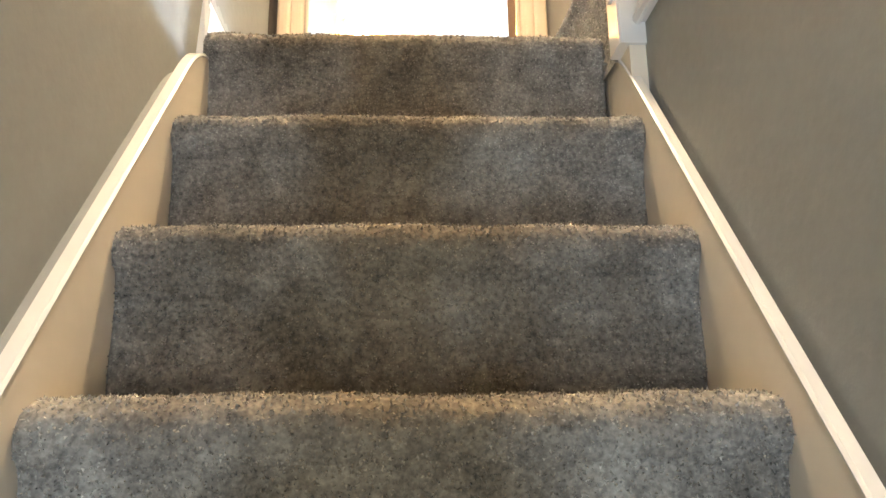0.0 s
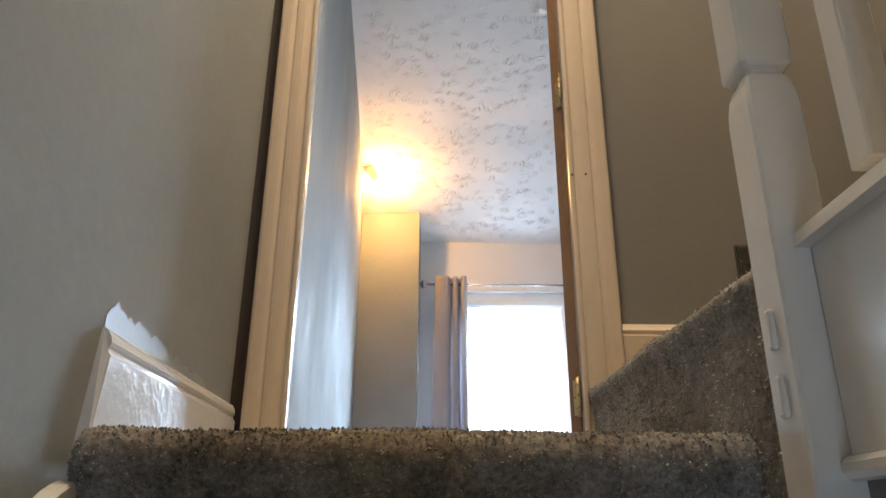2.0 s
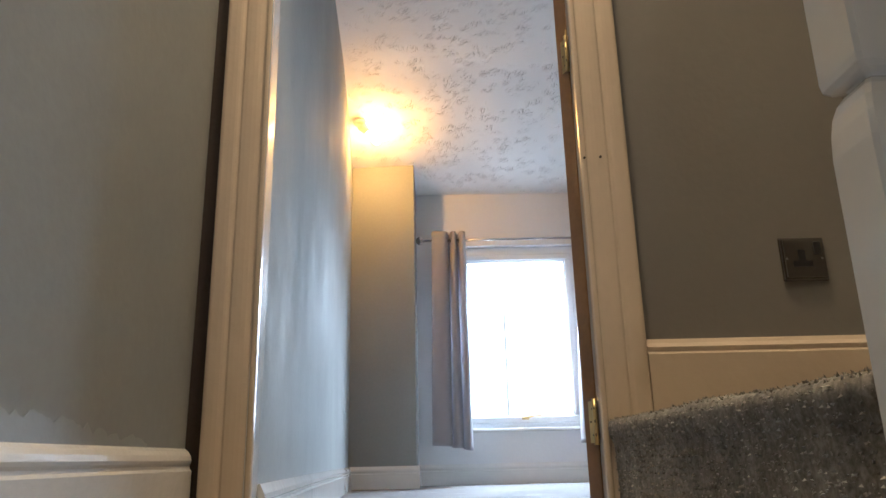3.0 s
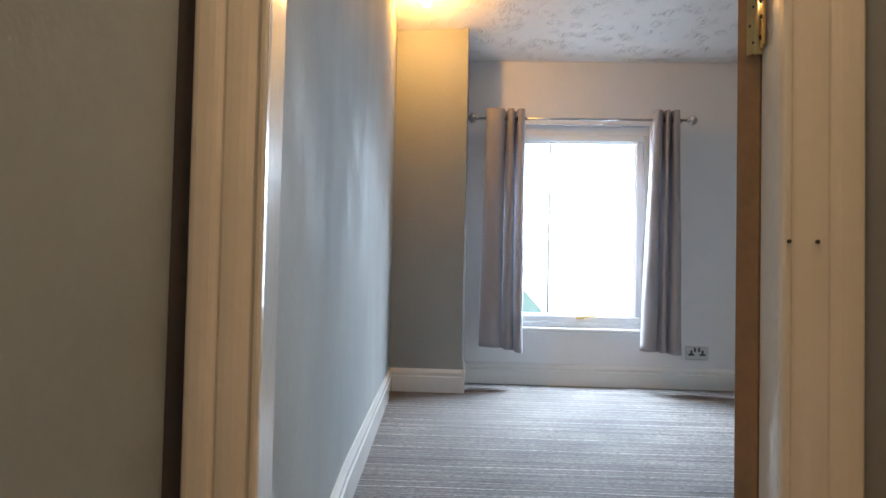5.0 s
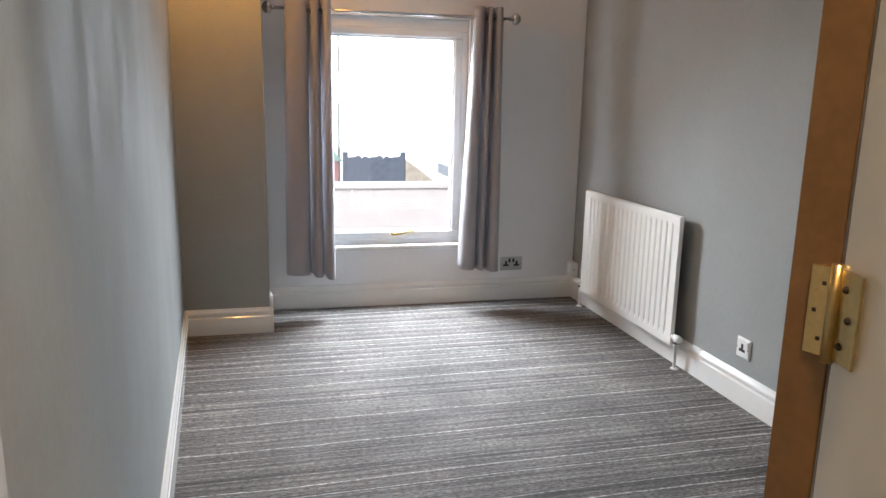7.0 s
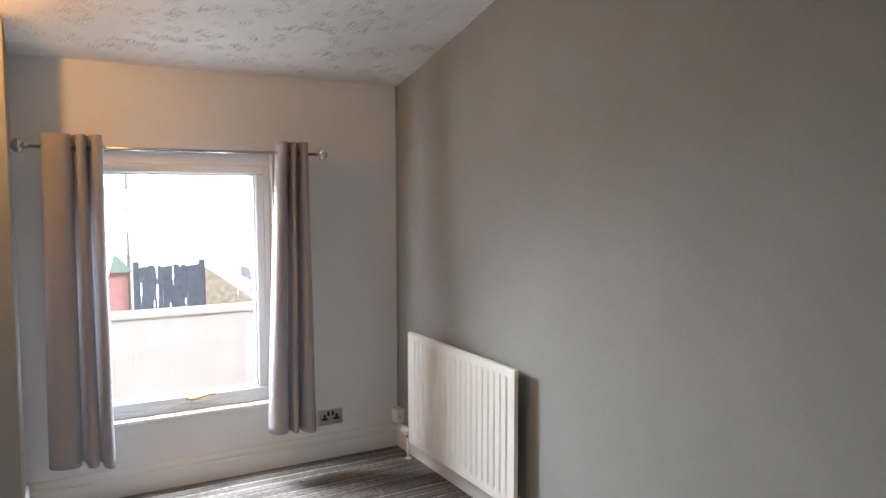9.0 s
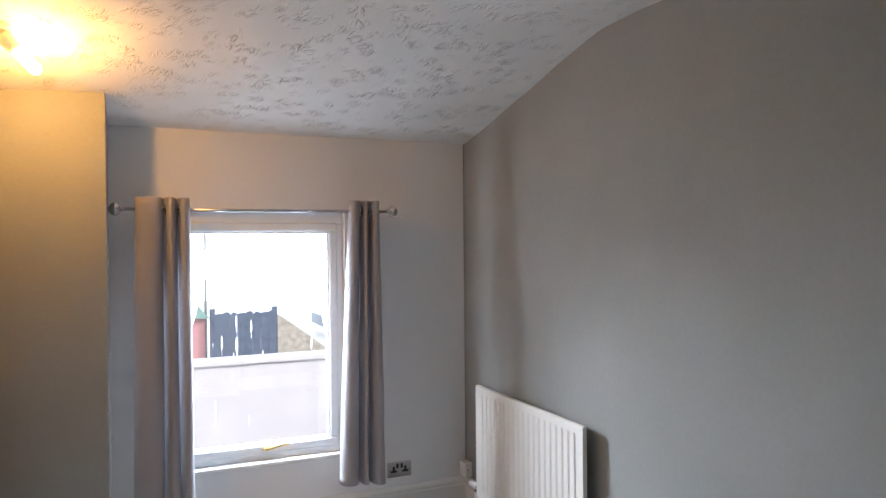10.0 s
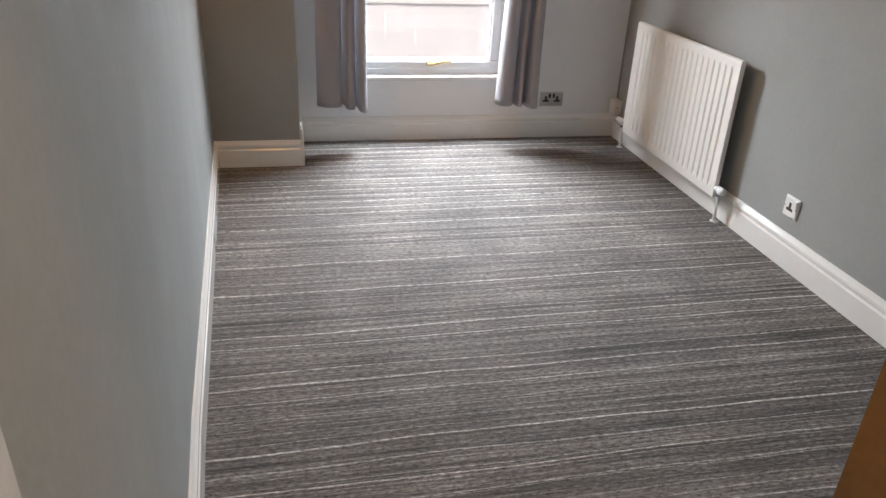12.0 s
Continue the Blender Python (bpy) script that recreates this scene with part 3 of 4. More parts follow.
hall_wall_top = structure("wall_over_door", boxed(-0.2, 2.65, Y_H + 0.002, Y_D - 0.002, 2.705, 3.2), SHADED_WALL, "grey painted wall above the doorway", "wall")
hall_floor = structure("floor_hall", boxed(-0.2, 2.6, -1.6, 1.7, -3.25, -3.1), UNDERLAY, "hall floor at the stair foot", "floor")
hall_ceiling = structure("ceiling_hall", boxed(-0.2, 2.65, -1.75, Y_D, 3.2, 3.35), PALE_WALL, "white hall ceiling", "ceiling")

stairs = tagged(thing("staircase", (0.55, 1.6, LAND), "steep staircase with grey-brown carpet and cream stringers", "staircase"), kind="structure")


def carpet_strip(x0, x1, outline, nx, amp, name, parent, curved_ends=True):
    """Thick pile laid along an outline of (y, z), uneven as a worn carpet is."""
    b = bmesh.new()
    pts = [Vector((0, y, z)) for y, z in outline]
    dense = []
    for p, q in zip(pts, pts[1:]):
        n = max(1, round((q - p).length / 0.006))
        dense += [p.lerp(q, i / n) for i in range(n)]
    dense.append(pts[-1])
    normals = []
    for i in range(len(dense)):
        w = (dense[min(i + 1, len(dense) - 1)] - dense[max(i - 1, 0)]).normalized()
        normals.append(Vector((0, w.z, -w.y)))
    grid = []
    for i, p in enumerate(dense):
        row = []
        for k in range(nx + 1):
            x = x0 + (x1 - x0) * k / nx
            fall = 0.005 * max(0, 1 - min(x - x0, x1 - x) / 0.010) ** 2 if curved_ends else 0
            d = amp * noise.noise((x * 9, p.y * 9, p.z * 9)) + 0.0022 * noise.noise((x * 150, p.y * 150, p.z * 150)) - fall
            row.append(b.verts.new((x, p.y + normals[i].y * d, p.z + normals[i].z * d)))
        grid.append(row)
    for r0, r1 in zip(grid, grid[1:]):
        for k in range(nx):
            b.faces.new((r0[k], r0[k + 1], r1[k + 1], r1[k]))
    # close the sides and back so that the strip is a solid step
    rim0, rim1 = [r[0] for r in grid], [r[-1] for r in grid]
    b.faces.new(rim0[::-1])
    b.faces.new(rim1)
    b.faces.new(grid[0][::-1])
    b.faces.new(grid[-1])
    ob = part(name, b, PILE, parent)
    for f in ob.data.polygons:
        f.use_smooth = len(f.vertices) == 4
    return ob


def tufts(ob, parent, count, seed, inside):
    """Short drooping tufts of pile over those faces of a carpet whose centres lie inside(x, y, z)."""
    me = ob.data
    n = len(me.polygons)
    centre, normal, area = np.empty(n * 3), np.empty(n * 3), np.empty(n)
    me.polygons.foreach_get("center", centre)
    me.polygons.foreach_get("normal", normal)
    me.polygons.foreach_get("area", area)
    centre, normal = centre.reshape(n, 3), normal.reshape(n, 3)
    area = np.where(inside(centre[:, 0], centre[:, 1], centre[:, 2]) & (area < 0.001), area, 0.0)
    rng = np.random.default_rng(seed)
    pick = rng.choice(n, count, p=area / area.sum())
    nrm = normal[pick]
    root = centre[pick] + rng.uniform(-0.0022, 0.0022, (count, 3)) - nrm * 0.001
    way = nrm + rng.normal(0, 0.38, (count, 3)) + np.array((0, 0, -0.25))
    way /= np.linalg.norm(way, axis=1)[:, None]
    side = np.cross(way, rng.normal(0, 1, (count, 3)))
    side /= np.linalg.norm(side, axis=1)[:, None]
    third = np.cross(way, side)
    long, wide = rng.uniform(0.0026, 0.0048, (count, 1)), rng.uniform(0.0014, 0.0022, (count, 1))
    verts = np.empty((count, 4, 3))
    for k in range(3):
        a = 2 * math.pi * k / 3
        verts[:, k] = root + wide * (math.cos(a) * side + math.sin(a) * third)
    verts[:, 3] = root + way * long
    first = np.arange(count)[:, None] * 4
    faces = np.concatenate([first + np.array(c) for c in ((0, 1, 3), (1, 2, 3), (2, 0, 3))])
    pile = bpy.data.meshes.new("pile")
    pile.from_pydata(verts.reshape(-1, 3).tolist(), [], faces.tolist())
    pile.materials.append(TUFT)
    tuft_ob = new("pile", pile)
    tuft_ob.parent = parent
    tuft_ob.matrix_parent_inverse = parent.matrix_world.inverted()
    return tagged(tuft_ob, kind="stuff")


def step_outline(y, z, back, down):
    """Tread at z from back to the nosing at y, round it, down the riser."""
    out = [(back, z)]
    r = 0.038
    for i in range(11):
        a = 0.80 * math.pi * i / 10
        out.append((y + r - r * math.sin(a), z - r + r * math.cos(a)))
    out += [(y + 0.0195, z - 0.082), (y + 0.022, z - 0.10), (y + 0.0235, z - 0.12), (y + 0.024, z - down)]
    return out + [(back, z - down)]


for k, (y, z) in enumerate(NOSES):
    drop = (z - NOSES[k + 1][1] if k + 1 < len(NOSES) else 0.231) + 0.02
    back = Y_H + 0.05 if k == 0 else NOSES[k - 1][0] + 0.04
    if k == 0:
        step = carpet_strip(0.180, 0.943, step_outline(y, z, back, drop), 260, 0.005, "top_step", stairs)
    else:
        step = carpet_strip(0.1885, 0.950, step_outline(y, z, back, drop), 260 if k < 4 else 80, 0.005, "step", stairs)
    if k < 5:
        tufts(step, step, 15000, k, lambda px, py, pz, nose=y: py < nose + 0.07)

S_TOP, S_SLOPE = -0.384, 1.28


def stringer_line(y):
    """Top edge of the stringers, easing level at the half landing."""
    z = S_TOP + S_SLOPE * (y - 1.22)
    ease = 1.455
    if y > ease:
        z0 = S_TOP + S_SLOPE * (ease - 1.22)
        u = min(1.0, (y - ease) / 0.13)
        z = z0 + S_SLOPE * 0.13 * (u - u * u / 2)
    return z


def stringer(x0, x1, y_top, name):
    ys = [y_top - (y_top - 1.40) * i / 12 for i in range(13)] + [-0.85]
    pts = [(y, stringer_line(y)) for y in ys] + [(-0.85, -3.1), (y_top, -3.1)]
    part(name, prism([(x0, y, z) for y, z in pts], (x1 - x0, 0, 0)), STRING_PAINT, stairs)
    way = 1 if x1 > x0 else -1
    cap = bmesh.new()
    ring = []
    for y in ys:
        z = stringer_line(y)
        ring.append([cap.verts.new((x, y - 0.002, z + h)) for x, h in ((x0, 0.0), (x0, 0.007), (x1 - 0.002 * way, 0.007), (x1 + 0.002 * way, 0.003), (x1 + 0.002 * way, 0.0))])
    for r0, r1 in zip(ring, ring[1:]):
        for q in range(5):
            cap.faces.new((r0[q], r0[(q + 1) % 5], r1[(q + 1) % 5], r1[q]))
    cap.faces.new(ring[0][::-1])
    cap.faces.new(ring[-1])
    part("stringer_cap", cap, WHITE_GLOSS, stairs, "white gloss top edge")


stringer(0.170, 0.189, 1.598, "stringer_left")
stringer(0.966, 0.9495, 1.56, "stringer_right")
for name, x0, x1, y_top in (("plaster_left", X_HL - 0.01, 0.1695, 1.598), ("plaster_right", X_HR + 0.01, 0.9665, 1.50)):
    ys = [y_top - (y_top - 1.40) * i / 12 for i in range(13)] + [-0.85]
    pts = [(y, stringer_line(y) - 0.03) for y in ys] + [(-0.85, -3.1), (y_top, -3.1)]
    part(name, prism([(x0, y, z) for y, z in pts], (x1 - x0, 0, 0)), GREY_WALL, stairs)
part("landing_side", boxed(0.950, 1.02, 1.44, Y_H, -0.7, 0.20), STRING_PAINT, stairs)

bm = run_of([(0, 0), (0.017, 0), (0.017, 0.122), (0.0135, 0.126), (0.0125, 0.131), (0.0145, 0.135), (0.0155, 0.140), (0.0135, 0.148), (0.009, 0.155), (0.003, 0.160), (0, 0.161)], (X_HL, 1.640, LAND - 0.02), (X_HL, Y_H - 0.012, LAND - 0.02), (1, 0, 0))
for v in bm.verts:
    if v.co.z > LAND + 0.08 and v.co.y < 1.7:
        v.co.y += 0.022
skirt_hall = structure("baseboard_landing", bm, BRUSHED_GLOSS, "white gloss skirting on the half landing", "skirting board")
# gloss paint brushed past the skirting onto the wall, with a ragged upper edge
smear_line = []
for i in range(49):
    u = i / 48
    smear_line.append((X_HL + 0.0004, 1.665 + 0.44 * u, LAND + 0.146 + (0.034 * (1 - u) ** 0.6 + 0.018 * noise.noise((u * 9, 1.3, 0.0)) + 0.012 * noise.noise((u * 34, 4.3, 0.0))) * min(1.0, 8 * (1 - u), 0.3 + 10 * u)))
smear = [(X_HL + 0.0004, 2.105, LAND + 0.10), (X_HL + 0.0004, 1.665, LAND + 0.10)] + smear_line
gloss_smear = structure("paint_smear", prism(smear, (0.0006, 0, 0)), SMEAR, "glossy brushed paint smear above the landing skirting", "paint smear")
bm = run_of([(0, 0), (0.018, 0), (0.018, 0.110), (0.013, 0.115), (0.016, 0.123), (0.010, 0.131), (0.006, 0.139), (0, 0.139)], (DOOR_R + 0.093, Y_H, UP), (2.5, Y_H, UP), (0, -1, 0))
skirt_up = structure("baseboard_upper", bm, CASING_PAINT, "white gloss skirting on the upper landing, warm light in its colour", "skirting board")

# upper landing: boarded slab with carpet over it and over its edge by the door
upper = structure("floor_landing", boxed(1.02, 2.5, -1.6, Y_H, 0.02, UP - 0.02), UNDERLAY, "upper landing floor slab", "floor")


def landing_carpet():
    b = bmesh.new()
    outline = [(0.940, -0.035), (0.938, UP - 0.05), (0.932, UP - 0.034), (0.930, UP - 0.021), (0.932, UP - 0.011), (0.938, UP - 0.007), (0.947, UP - 0.004), (2.5, UP - 0.004)]
    pts = [Vector((x, 0, z)) for x, z in outline]
    dense = []
    for p, q in zip(pts, pts[1:]):
        n = max(1, round(min((q - p).length, 0.8) / 0.008))
        dense += [p.lerp(q, i / n) for i in range(n)]
    dense.append(pts[-1])
    ny = 120
    grid = []
    for i, p in enumerate(dense):
        w = (dense[min(i + 1, len(dense) - 1)] - dense[max(i - 1, 0)]).normalized()
        nrm = Vector((-w.z, 0, w.x))
        row = []
        for k in range(ny + 1):
            y = 1.500 + (Y_H - 0.006 - 1.500) * k / ny
            lean = 0.002 - 0.030 * k / ny
            d = 0.004 * noise.noise((p.x * 9, y * 9, p.z * 9)) + 0.0022 * noise.noise((p.x * 150, y * 150, p.z * 150))
            row.append(b.verts.new((p.x + nrm.x * d + (lean if p.x < 1.2 else 0), y, p.z + nrm.z * d)))
        grid.append(row)
    for r0, r1 in zip(grid, grid[1:]):
        for k in range(ny):
            b.faces.new((r0[k], r0[k + 1], r1[k + 1], r1[k]))
    b.faces.new([r[0] for r in grid] + [b.verts.new((2.5, 1.500, -0.035))])
    b.faces.new([r[-1] for r in grid][::-1])
    return b


ob = structure("carpet_landing", landing_carpet(), PILE, "grey-brown pile carpet wrapping the upper landing edge", "carpet", smooth=True)
tufts(ob, ob, 16000, 11, lambda px, py, pz: (px < 1.45) & (pz > -0.03))
carpet_back = structure("carpet_landing_back", boxed(1.03, 2.5, -1.6, 1.500, UP - 0.02, UP), PILE, "grey-brown pile carpet on the upper landing", "carpet")

# fascia, newel and balusters along the open side of the upper landing
rail = tagged(thing("balustrade", (0.99, 1.5, 0.0), "white painted balustrade with square newel post and square balusters", "balustrade"), kind="structure")
FX = 0.968
part("fascia", boxed(FX, 1.03, -1.55, 1.432, 0.005, 0.234, 0.003), WHITE_GLOSS, rail)
part("bead_low", prism([(FX - d, 1.432, z) for d, z in ((0, 0), (0.006, 0.002), (0.011, 0.008), (0.011, 0.016), (0.005, 0.022), (0, 0.024))], (0, -3.0, 0)), WHITE_GLOSS, rail)
part("base_rail", prism([(FX + d, 1.432, 0.222 + z) for d, z in ((-0.016, 0.010), (-0.014, 0.026), (-0.006, 0.032), (0.0, 0.036), (0.052, 0.036), (0.052, 0.010))], (0, -3.0, 0)), WHITE_GLOSS, rail)


def newel_post():
    b = bmesh.new()
    x0, x1, y0, y1 = 0.931, 0.993, 1.428, 1.498
    cx, cy, h = (x0 + x1) / 2, (y0 + y1) / 2, (x1 - x0) / 2
    # square post in two lengths, rounded over where they meet
    levels = [(-0.034, 0.0), (0.405, 0.0), (0.425, 0.0012), (0.440, 0.0035), (0.450, 0.007), (0.456, 0.011), (0.459, 0.014), (0.461, 0.013), (0.463, 0.005), (0.467, 0.001), (0.474, 0.0), (1.22, 0.0)]
    rings = []
    for z, inset in levels:
        g, c = h - inset, 0.0035
        ring = [(-g + c, -g), (g - c, -g), (g, -g + c), (g, g - c), (g - c, g), (-g + c, g), (-g, g - c), (-g, -g + c)]
        rings.append([b.verts.new((cx + u, cy + v, z)) for u, v in ring])
    for r0, r1 in zip(rings, rings[1:]):
        for k in range(8):
            b.faces.new((r0[k], r0[(k + 1) % 8], r1[(k + 1) % 8], r1[k]))
    b.faces.new(rings[0][::-1])
    b.faces.new(rings[-1])
    return b


newel = part("newel_post", newel_post(), WHITE_GLOSS, rail)
for z in (0.083, 0.152):
    b = bmesh.new()
    box(b, 0.9245, 0.933, 1.456, 1.470, z - 0.022, z + 0.022, 0.004)
    part("wooden_plug", b, WHITE_GLOSS, newel, "small painted cover plug")
for i in range(22):
    y = 1.335 - 0.112 * i
    part("baluster", boxed(0.977, 1.013, y - 0.018, y + 0.018, UP + 0.034, 1.10, 0.003), WHITE_GLOSS, rail)
part("handrail", boxed(0.960, 1.030, -1.55, 1.43, 1.10, 1.155, 0.012, 3), WHITE_GLOSS, rail)

# ---------- curtains and pole ----------
POLE_Y, POLE_Z = 5.899, 1.688


def curtain(label, folds, top, foot, hem_l, hem_r):
    """Eyelet curtain: cloth that runs along the turning points of its folds (x, y from the pole), top and foot giving how the folds spread."""
    knots = [Vector((x, y, 0)) for x, y in folds]
    line = []
    for i in range(len(knots) - 1):
        p0, p1, p2, p3 = knots[max(i - 1, 0)], knots[i], knots[i + 1], knots[min(i + 2, len(knots) - 1)]
        for q in range(7):
            t = q / 7
            line.append(0.5 * (2 * p1 + (p2 - p0) * t + (2 * p0 - 5 * p1 + 4 * p2 - p3) * t * t + (3 * p1 - p0 - 3 * p2 + p3) * t ** 3))
    line.append(knots[-1])
    ob = thing("curtain", (sum(top) / len(top), POLE_Y, (hem_l + hem_r) / 2), label, "curtain", "pair of curtains")
    b = bmesh.new()
    nv = 48
    nu = len(line) - 1
    front, back = [], []
    for j in range(nv + 1):
        v = j / nv
        rf, rb = [], []
        for i, p in enumerate(line):
            u = i / nu
            low = np.interp(p.x, top, foot)
            x = p.x + (low - p.x) * v ** 0.8 + 0.006 * v * noise.noise((u * 7, v * 3, hem_l * 50))
            y = POLE_Y + p.y * (1 + 0.22 * v) + 0.007 * noise.noise((u * 5, v * 3.5, 3 + hem_r * 40))
            z = 1.744 - v * (1.744 - hem_l - (hem_r - hem_l) * u) + 0.004 * noise.noise((u * 4, 2.0, 5.0)) * v
            w = line[min(i + 1, nu)] - line[max(i - 1, 0)]
            out = Vector((w.y, -w.x, 0)).normalized() * 0.0015
            rf.append(b.verts.new((x + out.x, y + out.y, z)))
            rb.append(b.verts.new((x - out.x, y - out.y, z)))
        front.append(rf)
        back.append(rb)
    for j in range(nv):
        for i in range(nu):
            b.faces.new((front[j][i], front[j][i + 1], front[j + 1][i + 1], front[j + 1][i]))
            b.faces.new((back[j][i + 1], back[j][i], back[j + 1][i], back[j + 1][i + 1]))
    for i in range(nu):
        b.faces.new((front[0][i + 1], front[0][i], back[0][i], back[0][i + 1]))
        b.faces.new((front[nv][i], front[nv][i + 1], back[nv][i + 1], back[nv][i]))
    for j in range(nv):
        b.faces.new((front[j][0], front[j + 1][0], back[j + 1][0], back[j][0]))
        b.faces.new((front[j + 1][nu], front[j][nu], back[j][nu], back[j + 1][nu]))
    part("cloth", b, CURTAIN, ob, smooth=True)
    for p, q in zip(line, line[1:]):
        # an eyelet where the cloth crosses the pole
        if p.y * q.y < 0:
            x = p.x
            ring = bmesh.new()
            pts = [(x, POLE_Y + 0.021 * math.cos(a), POLE_Z + 0.021 * math.sin(a)) for a in [2 * math.pi * k / 20 for k in range(21)]]
            tube(pts, 0.004, 8, ring, caps=False)
            part("eyelet", ring, CHROME, ob, "chrome eyelet ring", smooth=True)
    return ob


curtain("grey-mauve eyelet curtain gathered beside the chimney breast",
        [(0.566, 0.050), (0.549, 0.012), (0.553, -0.030), (0.590, -0.050), (0.635, -0.046), (0.661, -0.014), (0.663, 0.034), (0.672, 0.046), (0.680, 0.018), (0.686, -0.028), (0.702, -0.044), (0.718, -0.026), (0.722, 0.020), (0.732, 0.044), (0.742, 0.016), (0.748, -0.030), (0.766, -0.046), (0.784, -0.026), (0.788, 0.026)],
        [0.549, 0.665, 0.727, 0.788], [0.528, 0.662, 0.736, 0.800], 0.262, 0.222)
curtain("grey-mauve eyelet curtain gathered tight above the double socket",
        [(1.604, 0.052), (1.592, 0.010), (1.598, -0.034), (1.618, -0.050), (1.638, -0.026), (1.642, 0.026), (1.650, 0.040), (1.655, 0.006), (1.662, -0.036), (1.676, -0.040), (1.686, -0.008), (1.691, 0.032), (1.700, 0.026), (1.704, -0.018), (1.718, -0.046), (1.738, -0.032), (1.744, 0.024)],
        [1.592, 1.644, 1.691, 1.744], [1.522, 1.622, 1.678, 1.772], 0.258, 0.236)

pole = thing("curtain_pole", (1.12, POLE_Y, POLE_Z), "chrome curtain pole with round finials over the window", "curtain pole")
part("rod", tube([(0.49, POLE_Y, POLE_Z), (1.80, POLE_Y, POLE_Z)], 0.0085, 14), CHROME, pole, smooth=True)


def lathe(profile, center, axis, sides=24):
    """Turned shape: profile of (along, radius) about an axis through center."""
    a = Vector(axis).normalized()
    s = a.cross(Vector((0, 0, 1)) if abs(a.z) < 0.9 else Vector((1, 0, 0))).normalized()
    t = s.cross(a)
    b = bmesh.new()
    rings = [[b.verts.new(Vector(center) + a * d + r * (math.cos(2 * math.pi * k / sides) * s + math.sin(2 * math.pi * k / sides) * t)) for k in range(sides)] for d, r in profile]
    for r0, r1 in zip(rings, rings[1:]):
        for k in range(sides):
            b.faces.new((r0[k], r0[(k + 1) % sides], r1[(k + 1) % sides], r1[k]))
    b.faces.new(rings[0][::-1])
    b.faces.new(rings[-1])
    return b


FINIAL = [(0, 0.011), (0.008, 0.015), (0.012, 0.010), (0.016, 0.018), (0.024, 0.028), (0.036, 0.033), (0.048, 0.030), (0.060, 0.020), (0.066, 0.008)]
part("finial", lathe(FINIAL, (1.79, POLE_Y, POLE_Z), (1, 0, 0)), CHROME, pole, smooth=True)
part("finial", lathe(FINIAL, (0.4985, POLE_Y, POLE_Z), (-1, 0, 0)), CHROME, pole, smooth=True)
part("collar", lathe([(0, 0.012), (0.002, 0.022), (0.006, 0.026), (0.012, 0.026), (0.016, 0.012)], (0.548, POLE_Y, POLE_Z), (1, 0, 0)), CHROME, pole, smooth=True)
for x in (1.762, 0.575):
    bracket = part("bracket", tube([(x, Y_F, POLE_Z - 0.005), (x, 6.0, POLE_Z - 0.006), (x, POLE_Y + 0.012, POLE_Z - 0.004)], 0.007, 10), CHROME, pole, smooth=True)
    part("bracket_plate", lathe([(0, 0.022), (0.006, 0.022), (0.010, 0.012)], (x, Y_F, POLE_Z - 0.005), (0, -1, 0)), CHROME, bracket, smooth=True)

# ---------- radiator ----------
R_Y0, R_Y1, R_Z0, R_Z1, R_X = 4.785, 5.805, 0.108, 0.726, 2.274
radiator = thing("radiator", (2.31, 5.32, R_Z0), "white single panel radiator with vertical ridges on the grey wall", "radiator")
bm = bmesh.new()
nch = 19
prof = []
edge = 0.045
pitch = (R_Y1 - R_Y0 - 2 * edge) / nch
prof.append((R_Y0, R_X + 0.001))
for i in range(nch):
    y = R_Y0 + edge + pitch * i
    prof += [(y, R_X + 0.001), (y + 0.16 * pitch, R_X + 0.0065), (y + 0.30 * pitch, R_X + 0.0065), (y + 0.46 * pitch, R_X + 0.001)]
prof.append((R_Y1, R_X + 0.001))
ZL = [(R_Z0, 0.0), (R_Z0 + 0.035, 0.0), (R_Z0 + 0.055, 1.0), (R_Z1 - 0.055, 1.0), (R_Z1 - 0.035, 0.0), (R_Z1 - 0.006, 0.0), (R_Z1, -0.4)]
rows = [[bm.verts.new((R_X + 0.001 + (x - R_X - 0.001) * max(w, 0) + (0.006 if w < 0 else 0), y, z)) for y, x in prof] for z, w in ZL]
for r0, r1 in zip(rows, rows[1:]):
    for k in range(len(prof) - 1):
        bm.faces.new((r0[k], r0[k + 1], r1[k + 1], r1[k]))
back = [bm.verts.new((R_X + 0.022, y, z)) for y, z in ((R_Y0, R_Z0), (R_Y1, R_Z0), (R_Y1, R_Z1), (R_Y0, R_Z1))]
bm.faces.new(back)
bm.faces.new([r[0] for r in rows] + [back[3], back[0]])
bm.faces.new([r[-1] for r in rows][::-1] + [back[1], back[2]])
bm.faces.new(rows[0][::-1] + [back[0], back[1]])
bm.faces.new(rows[-1] + [back[2], back[3]])
part("panel", bm, RADIATOR_WHITE, radiator)
for y in (R_Y0 + 0.15, R_Y1 - 0.15):
    part("wall_bracket", boxed(R_X + 0.022, X_R, y - 0.015, y + 0.015, R_Z0 + 0.05, R_Z1 - 0.05), RADIATOR_WHITE, radiator)


